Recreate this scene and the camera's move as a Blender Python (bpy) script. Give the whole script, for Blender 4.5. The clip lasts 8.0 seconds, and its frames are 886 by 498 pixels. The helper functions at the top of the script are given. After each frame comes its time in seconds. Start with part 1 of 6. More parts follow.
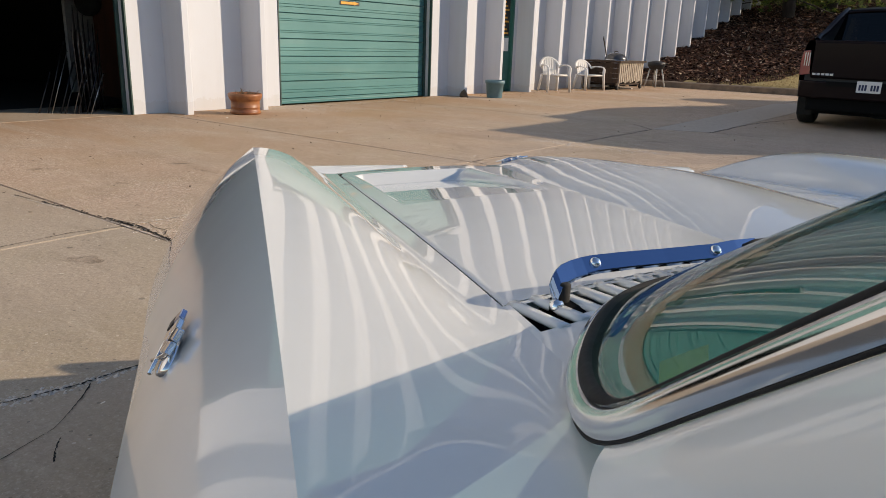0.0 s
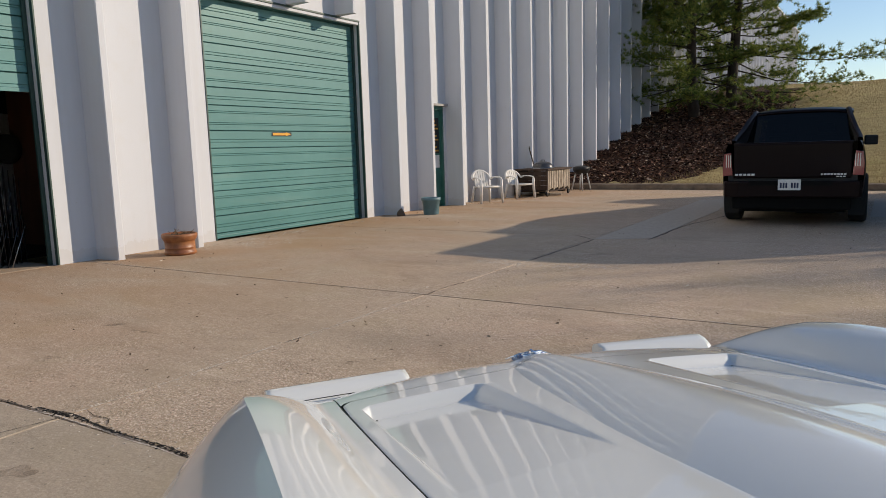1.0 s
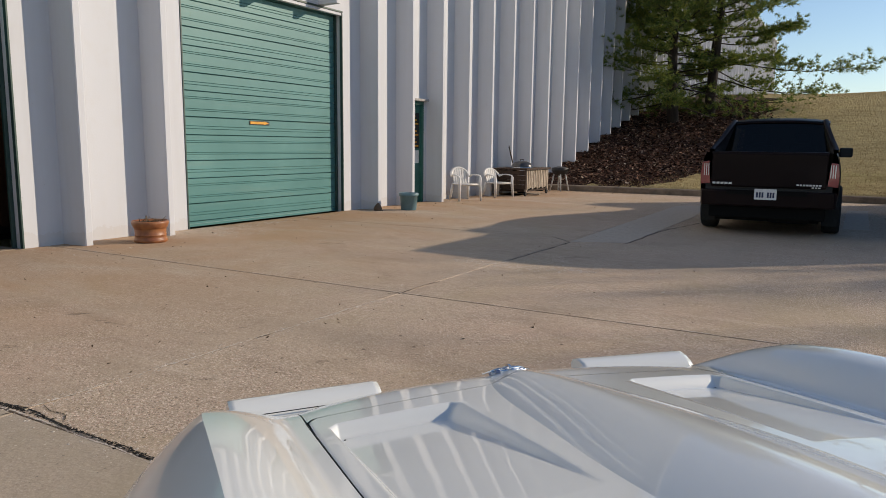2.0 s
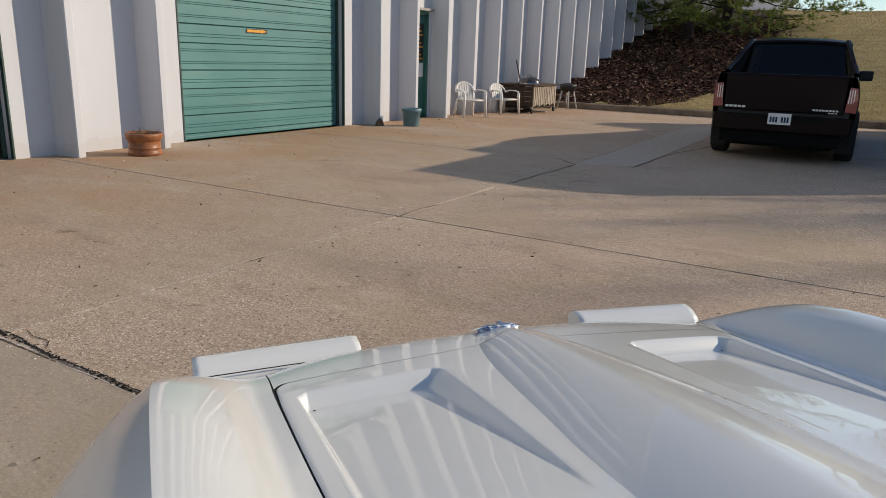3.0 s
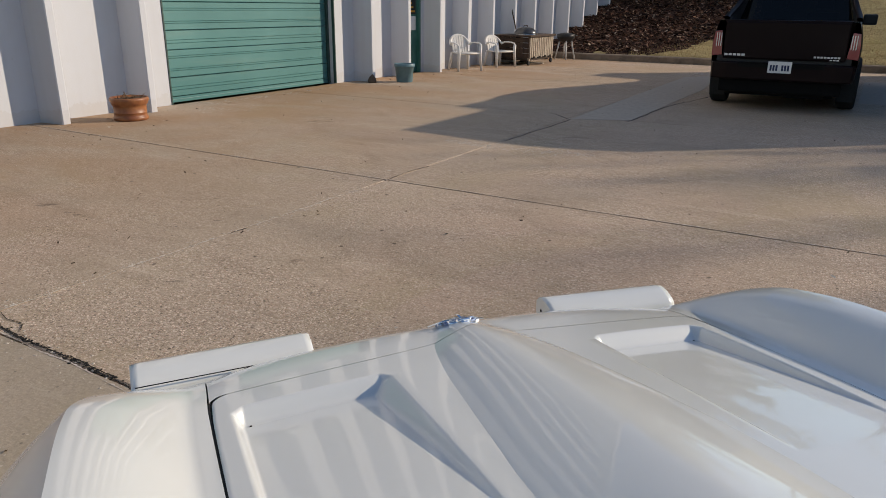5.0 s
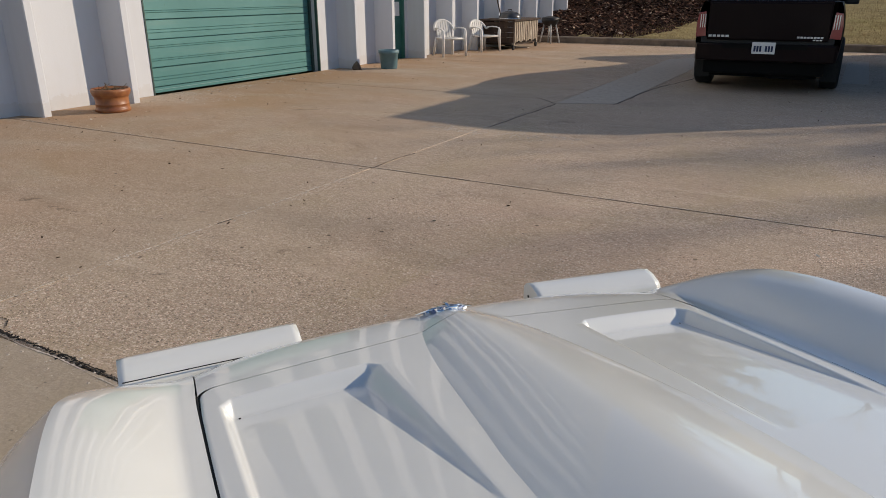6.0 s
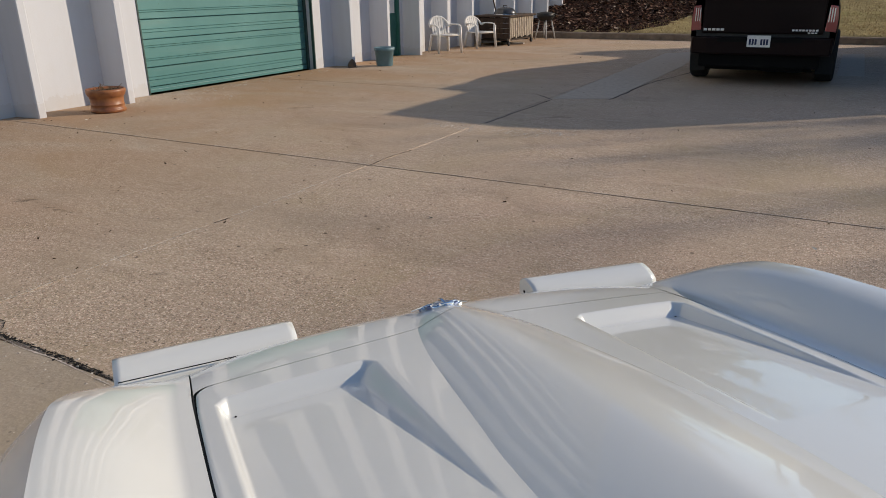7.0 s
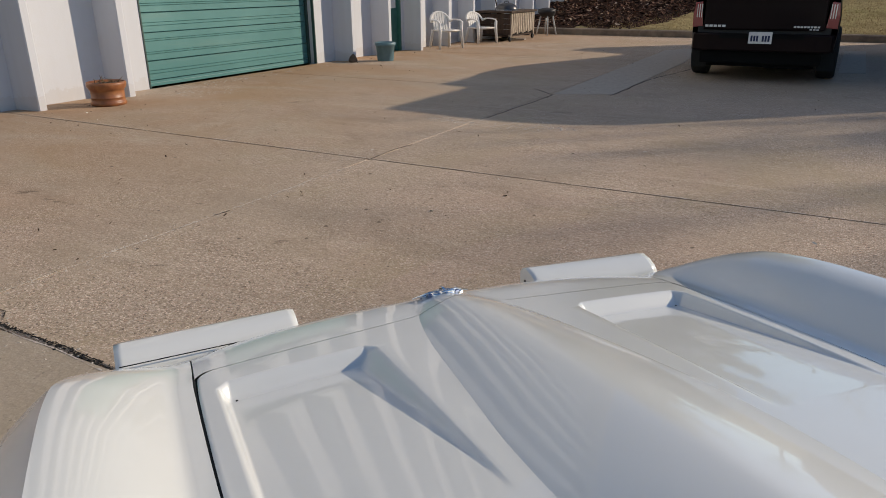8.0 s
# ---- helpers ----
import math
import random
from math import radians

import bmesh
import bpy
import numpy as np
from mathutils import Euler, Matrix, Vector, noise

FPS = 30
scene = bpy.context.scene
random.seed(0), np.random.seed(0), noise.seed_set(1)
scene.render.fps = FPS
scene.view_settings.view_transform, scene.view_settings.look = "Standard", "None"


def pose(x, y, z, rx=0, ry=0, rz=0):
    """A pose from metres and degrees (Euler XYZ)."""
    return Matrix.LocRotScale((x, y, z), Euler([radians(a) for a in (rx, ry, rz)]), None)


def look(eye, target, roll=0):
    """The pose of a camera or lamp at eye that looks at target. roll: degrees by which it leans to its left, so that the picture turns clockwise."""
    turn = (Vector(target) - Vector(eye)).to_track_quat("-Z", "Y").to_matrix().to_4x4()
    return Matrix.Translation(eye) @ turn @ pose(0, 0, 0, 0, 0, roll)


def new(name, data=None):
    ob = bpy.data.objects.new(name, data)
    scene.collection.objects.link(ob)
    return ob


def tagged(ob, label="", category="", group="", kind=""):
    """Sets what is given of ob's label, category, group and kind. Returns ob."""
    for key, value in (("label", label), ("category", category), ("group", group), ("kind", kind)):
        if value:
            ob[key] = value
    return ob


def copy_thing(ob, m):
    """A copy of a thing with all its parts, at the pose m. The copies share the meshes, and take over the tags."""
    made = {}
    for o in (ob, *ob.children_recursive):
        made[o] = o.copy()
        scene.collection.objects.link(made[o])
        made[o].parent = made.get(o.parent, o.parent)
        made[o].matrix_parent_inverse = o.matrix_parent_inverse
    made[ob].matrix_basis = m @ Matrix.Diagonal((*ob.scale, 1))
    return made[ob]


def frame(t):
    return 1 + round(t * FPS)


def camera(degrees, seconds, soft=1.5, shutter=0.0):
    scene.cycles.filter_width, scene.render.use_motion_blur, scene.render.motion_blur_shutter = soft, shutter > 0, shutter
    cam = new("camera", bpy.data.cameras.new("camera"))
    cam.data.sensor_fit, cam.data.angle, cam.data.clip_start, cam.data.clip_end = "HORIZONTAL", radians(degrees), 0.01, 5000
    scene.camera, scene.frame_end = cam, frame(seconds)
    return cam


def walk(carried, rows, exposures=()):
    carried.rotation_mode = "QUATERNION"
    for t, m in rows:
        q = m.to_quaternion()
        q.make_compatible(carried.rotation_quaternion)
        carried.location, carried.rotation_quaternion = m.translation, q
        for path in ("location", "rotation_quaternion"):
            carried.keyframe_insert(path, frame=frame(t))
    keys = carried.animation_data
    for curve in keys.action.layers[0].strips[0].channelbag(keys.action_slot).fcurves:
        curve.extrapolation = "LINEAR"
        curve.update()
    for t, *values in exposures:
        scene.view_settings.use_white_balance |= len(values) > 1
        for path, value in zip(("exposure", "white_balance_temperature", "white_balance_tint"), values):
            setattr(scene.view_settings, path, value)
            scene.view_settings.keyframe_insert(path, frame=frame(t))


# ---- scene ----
cam = camera(63.7, 8.0, soft=0.6)
PATH = [
    (0, (8.785, -0.211, 1.033), (7.62, 1.315, 0.473), 1.9),
    (0.2, (8.748, -0.195, 1.076), (7.599, 1.379, 0.626), 1.1),
    (0.3, (8.715, -0.191, 1.104), (7.581, 1.414, 0.731), 1.3),
    (0.5, (8.653, -0.163, 1.138), (7.545, 1.484, 0.889), 1.4),
    (0.7, (8.569, -0.126, 1.187), (7.468, 1.526, 0.942), -0.7),
    (1, (8.485, -0.097, 1.239), (7.432, 1.581, 0.965), -1.7),
    (1.2, (8.457, -0.066, 1.259), (7.449, 1.64, 0.99), -1.4),
    (2.3, (8.412, 0.014, 1.259), (7.416, 1.723, 0.965), 1.2),
    (2.5, (8.378, 0.062, 1.261), (7.392, 1.763, 0.899), 1.2),
    (3, (8.376, 0.142, 1.303), (7.403, 1.809, 0.781), 1.9),
    (3.5, (8.402, 0.198, 1.314), (7.436, 1.839, 0.7), 2.5),
    (4, (8.418, 0.268, 1.304), (7.439, 1.904, 0.7), 1.7),
    (4.5, (8.406, 0.287, 1.351), (7.431, 1.92, 0.73), 1.1),
    (6, (8.41, 0.295, 1.36), (7.486, 1.932, 0.678), -0.2),
    (6.5, (8.412, 0.294, 1.359), (7.493, 1.931, 0.67), -0.5),
    (7, (8.416, 0.298, 1.358), (7.498, 1.935, 0.668), -0.8),
    (7.5, (8.414, 0.29, 1.355), (7.497, 1.927, 0.663), -0.8),
    (8, (8.417, 0.29, 1.341), (7.501, 1.924, 0.642), -0.5),
]
walk(cam, [(t, look(eye, target, roll)) for t, eye, target, roll in PATH],
     [(0.0, 0.53, 7150, 14), (0.3, 0.46, 7000, 13), (1.0, 0.27, 6850, 13), (2.5, 0.25, 6850, 13), (4.5, 0.21, 6850, 13), (8.0, 0.17, 6850, 13)])

# ---------------------------------------------------------------- light
SUN_DIR = Vector((0.735, 0.678, 0.404)).normalized()      # towards the sun, low from the east
world = bpy.data.worlds.new("sky")
scene.world = world
world.use_nodes = True
_wn = world.node_tree.nodes
_sky = _wn.new("ShaderNodeTexSky")
_sky.sky_type = 'NISHITA'
_sky.sun_disc = False
_sky.sun_elevation = radians(22.0)
_sky.sun_rotation = radians(47.3)
_sky.air_density, _sky.dust_density, _sky.ozone_density = 1.0, 0.2, 3.2
_wn["Background"].inputs["Strength"].default_value = 0.11
world.node_tree.links.new(_sky.outputs[0], _wn["Background"].inputs["Color"])
sun = new("sun", bpy.data.lights.new("sun", "SUN"))
sun.data.energy, sun.data.angle, sun.data.color = 3.32, radians(0.5), (1.0, 0.879, 0.706)
sun.matrix_world = look(SUN_DIR * 60, (0, 0, 0))


# ---------------------------------------------------------------- materials
def mat(name, rough=0.6, metal=0.0, color=(0.5, 0.5, 0.5), coat=0.0, coat_rough=0.03, spec=0.5):
    m = bpy.data.materials.new(name)
    m.use_nodes = True
    b = m.node_tree.nodes["Principled BSDF"]
    b.inputs["Base Color"].default_value = (*color, 1)
    b.inputs["Roughness"].default_value = rough
    b.inputs["Metallic"].default_value = metal
    b.inputs["Coat Weight"].default_value = coat
    b.inputs["Coat Roughness"].default_value = coat_rough
    b.inputs["Specular IOR Level"].default_value = spec
    return m


class Nodes:
    """Short hand for wiring one material."""

    def __init__(self, m):
        self.t, self.n, self.l = m.node_tree, m.node_tree.nodes, m.node_tree.links
        self.bsdf = self.n["Principled BSDF"]
        self.coord = self.n.new("ShaderNodeTexCoord").outputs["Object"]

    def world_coord(self):
        return self.n.new("ShaderNodeNewGeometry").outputs["Position"]

    def noise(self, scale, detail=4, rough=0.55, vec=None, distort=0.0, stretch=None):
        v = vec or self.coord
        if stretch:
            mp = self.n.new("ShaderNodeMapping")
            mp.inputs["Scale"].default_value = stretch
            self.l.new(v, mp.inputs["Vector"])
            v = mp.outputs[0]
        x = self.n.new("ShaderNodeTexNoise")
        x.inputs["Scale"].default_value, x.inputs["Detail"].default_value = scale, detail
        x.inputs["Roughness"].default_value, x.inputs["Distortion"].default_value = rough, distort
        self.l.new(v, x.inputs["Vector"])
        return x.outputs["Fac"]

    def voronoi(self, scale, vec=None, out="Distance", feature="F1"):
        x = self.n.new("ShaderNodeTexVoronoi")
        x.feature = feature
        x.inputs["Scale"].default_value = scale
        self.l.new(vec or self.coord, x.inputs["Vector"])
        return x.outputs[out]

    def ramp(self, fac, stops):
        x = self.n.new("ShaderNodeValToRGB")
        e = x.color_ramp.elements
        while len(e) < len(stops):
            e.new(0.5)
        for el, (p, c) in zip(e, stops):
            el.position, el.color = p, (*c, 1) if len(c) == 3 else c
        self.l.new(fac, x.inputs["Fac"])
        return x.outputs["Color"]

    def gray(self, fac, a, b):
        return self.ramp(fac, [(a, (0, 0, 0)), (b, (1, 1, 1))])

    def mix(self, fac, a, b, mode="MIX"):
        x = self.n.new("ShaderNodeMix")
        x.data_type, x.blend_type = "RGBA", mode
        for sock, v in ((x.inputs[0], fac), (x.inputs[6], a), (x.inputs[7], b)):
            if isinstance(v, (int, float)):
                sock.default_value = v
            elif isinstance(v, tuple):
                sock.default_value = (*v, 1)
            else:
                self.l.new(v, sock)
        return x.outputs[2]

    def math(self, op, a, b=0.0):
        x = self.n.new("ShaderNodeMath")
        x.operation = op
        for sock, v in zip(x.inputs, (a, b)):
            if isinstance(v, (int, float)):
                sock.default_value = v
            else:
                self.l.new(v, sock)
        return x.outputs[0]

    def math_vec(self, vec, shift):
        x = self.n.new("ShaderNodeMapping")
        x.inputs["Location"].default_value = shift
        self.l.new(vec, x.inputs["Vector"])
        return x.outputs[0]

    def split(self, vec):
        x = self.n.new("ShaderNodeSeparateXYZ")
        self.l.new(vec, x.inputs[0])
        return x.outputs

    def random(self):
        return self.n.new("ShaderNodeObjectInfo").outputs["Random"]

    def island(self):
        return self.n.new("ShaderNodeNewGeometry").outputs["Random Per Island"]

    def color(self, c):
        self.l.new(c, self.bsdf.inputs["Base Color"])

    def rough(self, c):
        self.l.new(c, self.bsdf.inputs["Roughness"])

    def bump(self, h, strength=0.3, dist=0.01):
        x = self.n.new("ShaderNodeBump")
        x.inputs["Strength"].default_value, x.inputs["Distance"].default_value = strength, dist
        self.l.new(h, x.inputs["Height"])
        self.l.new(x.outputs[0], self.bsdf.inputs["Normal"])


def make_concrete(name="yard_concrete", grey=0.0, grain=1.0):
    m = mat(name, 0.9, color=(0.4, 0.33, 0.26), spec=0.25)
    k = Nodes(m)
    p = k.world_coord()
    big = k.noise(0.32, 5, 0.6, p, 0.6)
    mid = k.noise(2.0, 6, 0.65, p, 0.5)
    fine = k.noise(95, 3, 0.8, p)
    base = k.ramp(big, [(0.3, (0.487, 0.387, 0.271)), (0.5, (0.558, 0.436, 0.318)), (0.7, (0.584, 0.481, 0.37))])
    rosy = k.gray(k.noise(0.42, 3, 0.5, k.math_vec(p, (13.0, 4.0, 0.0)), 0.3), 0.46, 0.66)
    base = k.mix(k.math("MULTIPLY", rosy, 0.7), base, (0.568, 0.397, 0.299))
    base = k.mix(k.math("MULTIPLY", k.gray(mid, 0.4, 0.75), 0.7), base, (0.396, 0.308, 0.214))
    base = k.mix(k.math("MULTIPLY", k.gray(fine, 0.40, 0.70), 0.5), base, (0.315, 0.248, 0.19))
    mott = k.noise(24, 6, 0.8, p, 0.3)
    base = k.mix(k.math("MULTIPLY", k.gray(mott, 0.44, 0.68), 0.5), base, (0.304, 0.238, 0.18))
    base = k.mix(k.math("MULTIPLY", k.gray(k.noise(13, 5, 0.75, p, 0.2), 0.56, 0.74), 0.4), base, (0.69, 0.575, 0.465))
    stain = k.gray(k.noise(1.5, 6, 0.72, p, 1.4, (0.6, 1.3, 1)), 0.53, 0.68)
    base = k.mix(k.math("MULTIPLY", stain, 0.58), base, (0.264, 0.198, 0.133))
    olive = k.gray(k.noise(0.7, 6, 0.7, p, 1.0, (1.2, 0.6, 1)), 0.50, 0.66)
    base = k.mix(k.math("MULTIPLY", olive, 0.62), base, (0.416, 0.332, 0.204))
    drag = k.gray(k.noise(2.6, 5, 0.75, p, 0.6, (0.35, 2.2, 1)), 0.56, 0.70)
    base = k.mix(k.math("MULTIPLY", drag, 0.55), base, (0.65, 0.541, 0.423))
    # exposed sand grains, each its own tone
    for scale, amount in ((165, 0.92), (84, 0.72), (47, 0.48)):
        cell = k.split(k.voronoi(scale, p, "Color"))
        dist = k.voronoi(scale, p)
        core = k.math("LESS_THAN", dist, 0.46 if scale > 60 else 0.3)
        tone = k.ramp(cell[0], [(0.0, (0.0913, 0.0694, 0.057)), (0.22, (0.274, 0.203, 0.152)), (0.45, (0.507, 0.397, 0.309)), (0.78, (0.639, 0.506, 0.399)), (0.9, (0.893, 0.774, 0.646))])
        tone = k.mix(k.math("MULTIPLY", k.math("GREATER_THAN", cell[1], 0.86), 0.5), tone, (0.558, 0.308, 0.218))
        worn = k.math("ADD", 0.35, k.math("MULTIPLY", k.gray(k.noise(1.1, 4, 0.6, p, 0.5), 0.35, 0.65), 0.65))
        base = k.mix(k.math("MULTIPLY", k.math("MULTIPLY", core, worn), amount * grain), base, tone)
    # tyre-worn darker sweeps, also painted as soft bands of tree shade
    sweep = k.gray(k.noise(0.55, 4, 0.6, p, 0.8, (0.35, 1.6, 1)), 0.5, 0.72)
    base = k.mix(k.math("MULTIPLY", sweep, 0.28), base, (0.254, 0.203, 0.157))
    # rusty drips and dirt along the foot of the building
    xs = k.split(p)[0]
    near = k.math("SUBTRACT", 1.0, k.math("DIVIDE", xs, 5.2))
    near = k.math("MULTIPLY", k.math("MAXIMUM", near, 0.0), k.gray(k.noise(0.8, 5, 0.6, p, 1.0, (0.5, 1.0, 1)), 0.34, 0.6))
    base = k.mix(k.math("MULTIPLY", near, 0.75), base, (0.406, 0.223, 0.0997))
    # oil and gum specks of two sizes
    spots = k.math("LESS_THAN", k.voronoi(2.3, p), 0.032)
    base = k.mix(k.math("MULTIPLY", spots, 0.7), base, (0.0913, 0.0744, 0.057))
    grit = k.split(k.voronoi(21.0, p, "Color"))[0]
    dot = k.math("LESS_THAN", k.voronoi(21.0, p), 0.11)
    base = k.mix(k.math("MULTIPLY", k.math("MULTIPLY", dot, k.math("GREATER_THAN", grit, 0.5)), 0.8), base, (0.122, 0.0942, 0.0712))
    base = k.mix(k.math("MULTIPLY", k.math("MULTIPLY", dot, k.math("LESS_THAN", grit, 0.24)), 0.75), base, (0.812, 0.714, 0.589))
    pit = k.split(k.voronoi(5.2, p, "Color"))
    pits = k.math("MULTIPLY", k.math("LESS_THAN", k.voronoi(5.2, p), k.math("MULTIPLY", pit[1], 0.075)), k.math("GREATER_THAN", pit[0], 0.45))
    base = k.mix(k.math("MULTIPLY", pits, 0.85), base, (0.0761, 0.0546, 0.0399))
    specks = k.math("LESS_THAN", k.voronoi(9.0, p), 0.055)
    base = k.mix(k.math("MULTIPLY", specks, 0.8), base, (0.0711, 0.0546, 0.0427))
    shade = k.mix(k.math("MULTIPLY", k.random(), 0.16), base, (0.284, 0.233, 0.185))
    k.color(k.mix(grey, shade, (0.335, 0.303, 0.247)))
    k.bump(k.math("ADD", k.math("MULTIPLY", fine, 0.6), k.math("MULTIPLY", dist, 0.5)), 0.6, 0.004)
    return m


def make_painted_concrete():
    m = mat("white_painted_concrete", 0.75, color=(0.78, 0.76, 0.72), spec=0.3)
    k = Nodes(m)
    p = k.world_coord()
    run = k.noise(1.0, 5, 0.6, p, 0.3, (2.5, 2.5, 0.12))
    blot = k.noise(3.5, 5, 0.65, p)
    base = k.mix(k.math("MULTIPLY", k.gray(run, 0.45, 0.75), 0.35), (0.585, 0.605, 0.645), (0.46, 0.465, 0.48))
    base = k.mix(k.math("MULTIPLY", k.gray(blot, 0.5, 0.75), 0.22), base, (0.55, 0.53, 0.5))
    # splashed dirt with a ragged top at the foot
    z = k.split(p)[2]
    foot = k.math("LESS_THAN", k.math("ADD", z, k.math("MULTIPLY", k.noise(5, 5, 0.7, p), -0.32)), 0.0)
    base = k.mix(k.math("MULTIPLY", foot, 0.16), base, (0.40, 0.33, 0.26))
    chips = k.math("GREATER_THAN", k.noise(14, 3, 0.6, p), 0.745)
    base = k.mix(k.math("MULTIPLY", chips, 0.7), base, (0.4, 0.38, 0.35))
    k.color(base)
    k.bump(k.math("ADD", k.noise(40, 4, 0.6, p), k.math("MULTIPLY", blot, 0.5)), 0.25, 0.004)
    return m


def make_green_door():
    m = mat("green_door_paint", 0.45, color=(0.09, 0.30, 0.24), spec=0.4)
    k = Nodes(m)
    p = k.world_coord()
    fade = k.noise(0.7, 5, 0.6, p, 0.5)
    dirt = k.noise(1.5, 5, 0.7, p, 0.2, (1, 0.35, 6))
    base = k.ramp(fade, [(0.3, (0.064, 0.196, 0.194)), (0.6, (0.085, 0.235, 0.231)), (0.8, (0.118, 0.28, 0.274))])
    base = k.mix(k.math("MULTIPLY", k.gray(dirt, 0.55, 0.75), 0.35), base, (0.18, 0.28, 0.25))
    scr = k.math("GREATER_THAN", k.noise(9, 2, 0.5, p, 0, (1, 3, 1)), 0.75)
    base = k.mix(k.math("MULTIPLY", scr, 0.5), base, (0.06, 0.15, 0.12))
    k.color(base)
    k.bump(k.noise(6, 3, 0.5, p), 0.1, 0.01)
    return m


def noisy(name, c1, c2, scale=8.0, rough=0.7, bump=0.15, dist=0.004, metal=0.0, stretch=None, detail=5, coat=0.0, lo=0.35, hi=0.7):
    m = mat(name, rough, metal, c1, coat)
    k = Nodes(m)
    n = k.noise(scale, detail, 0.6, None, 0.2, stretch)
    k.color(k.mix(k.gray(n, lo, hi), c1, c2))
    k.bump(k.noise(scale * 4, 4, 0.6, None, 0, stretch), bump, dist)
    return m


def make_paint():
    m = mat("white_car_lacquer", 0.25, 0.0, (0.74, 0.745, 0.735), 1.0, 0.008)
    m.node_tree.nodes["Principled BSDF"].inputs["Coat IOR"].default_value = 1.52
    k = Nodes(m)
    n = k.noise(2.0, 4, 0.6)
    k.color(k.mix(k.gray(n, 0.35, 0.7), (0.73, 0.755, 0.735), (0.755, 0.775, 0.755)))
    # hand-laid panels are never quite even
    k.bump(k.noise(8.5, 1, 0.4), 1.0, 0.0005)
    wave = k.n["Bump"].outputs[0]
    k.l.new(wave, k.bsdf.inputs["Coat Normal"])
    return m


def make_glass(name, tint, rough=0.0, gloss=0.6):
    m = bpy.data.materials.new(name)
    m.use_nodes = True
    t = m.node_tree
    t.nodes.clear()
    out = t.nodes.new("ShaderNodeOutputMaterial")
    tr = t.nodes.new("ShaderNodeBsdfTransparent")
    tr.inputs["Color"].default_value = (*tint, 1)
    gl = t.nodes.new("ShaderNodeBsdfGlossy")
    gl.inputs["Roughness"].default_value = rough
    # thin-pane reflectance, alike from both sides
    lw = t.nodes.new("ShaderNodeLayerWeight")
    lw.inputs["Blend"].default_value = 0.5
    pw = t.nodes.new("ShaderNodeMath")
    pw.operation = "POWER"
    pw.inputs[1].default_value = 4.0
    fr = t.nodes.new("ShaderNodeMath")
    fr.operation = "MULTIPLY_ADD"
    fr.inputs[1].default_value, fr.inputs[2].default_value = gloss, 0.03
    t.links.new(lw.outputs["Facing"], pw.inputs[0])
    t.links.new(pw.outputs[0], fr.inputs[0])
    mx = t.nodes.new("ShaderNodeMixShader")
    t.links.new(fr.outputs[0], mx.inputs[0])
    t.links.new(tr.outputs[0], mx.inputs[1])
    t.links.new(gl.outputs[0], mx.inputs[2])
    t.links.new(mx.outputs[0], out.inputs["Surface"])
    return m


CONCRETE = make_concrete()
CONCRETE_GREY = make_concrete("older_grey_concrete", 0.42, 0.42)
WALL = make_painted_concrete()
GREEN = make_green_door()
PAINT = make_paint()
CHROME = mat("chrome", 0.06, 1.0, (0.78, 0.79, 0.8))
SATIN = mat("satin_trim", 0.55, 0.6, (0.20, 0.19, 0.175))
# Blue base colour deepens the sky's reflection in the wiper arm.
SKY_TINT_STEEL = mat("sky_tinted_steel", 0.16, 1.0, (0.22, 0.33, 0.52))
BRUSHED = mat("stainless_steel", 0.09, 1.0, (0.66, 0.68, 0.7))
RUBBER = noisy("black_rubber", (0.008, 0.008, 0.008), (0.016, 0.016, 0.015), 30, 0.85)
# Near-black for the shade in hollows and gaps, and for dark underbody parts.
BLACK = mat("black_shade_and_parts", 0.9, 0, (0.008, 0.008, 0.008), spec=0.1)
GLASS = make_glass("green_tinted_glass", (0.62, 0.775, 0.755), 0.0, 0.7)
DARK_GLASS = make_glass("dark_tinted_glass", (0.035, 0.04, 0.045))
TEAL = noisy("teal_vinyl", (0.08, 0.40, 0.36), (0.10, 0.47, 0.42), 60, 0.5, 0.3, 0.002)
FRAME_DARK = noisy("dark_green_steel", (0.02, 0.05, 0.045), (0.03, 0.07, 0.06), 8, 0.5)
JOINT = noisy("joint_dirt", (0.018, 0.015, 0.012), (0.055, 0.046, 0.036), 40, 0.95, 0.6, 0.01)
TRUCK = mat("maroon_metallic_paint", 0.45, 0.0, (0.008, 0.0032, 0.0036), 0.08, 0.08, 0.10)
BLACK_PLASTIC = noisy("black_plastic", (0.012, 0.012, 0.013), (0.02, 0.02, 0.02), 50, 0.55)
KERB = noisy("kerb_concrete", (0.30, 0.225, 0.16), (0.15, 0.11, 0.08), 4, 0.9, 0.5, 0.01)


# ---------------------------------------------------------------- mesh helpers
def data_of(name, verts, faces, material=None, smooth=False):
    me = bpy.data.meshes.new(name)
    me.from_pydata([tuple(v) for v in verts], [], faces)
    me.validate()
    if material:
        me.materials.append(material)
    if smooth:
        me.polygons.foreach_set("use_smooth", [True] * len(me.polygons))
    me.update()
    return me


def part(name, shape, material=None, parent=None, label="", smooth=False):
    """One mesh object from a bmesh, a (verts, faces) pair or mesh data, under a thing or a part."""
    if isinstance(shape, tuple):
        me = data_of(name, shape[0], shape[1], material, smooth)
    elif isinstance(shape, bmesh.types.BMesh):
        me = bpy.data.meshes.new(name)
        bmesh.ops.recalc_face_normals(shape, faces=shape.faces)
        shape.to_mesh(me)
        shape.free()
        if material:
            me.materials.append(material)
        if smooth:
            me.polygons.foreach_set("use_smooth", [True] * len(me.polygons))
    else:
        me = shape
    ob = new(name, me)
    ob.parent = parent
    if label:
        ob["label"] = label
    return ob


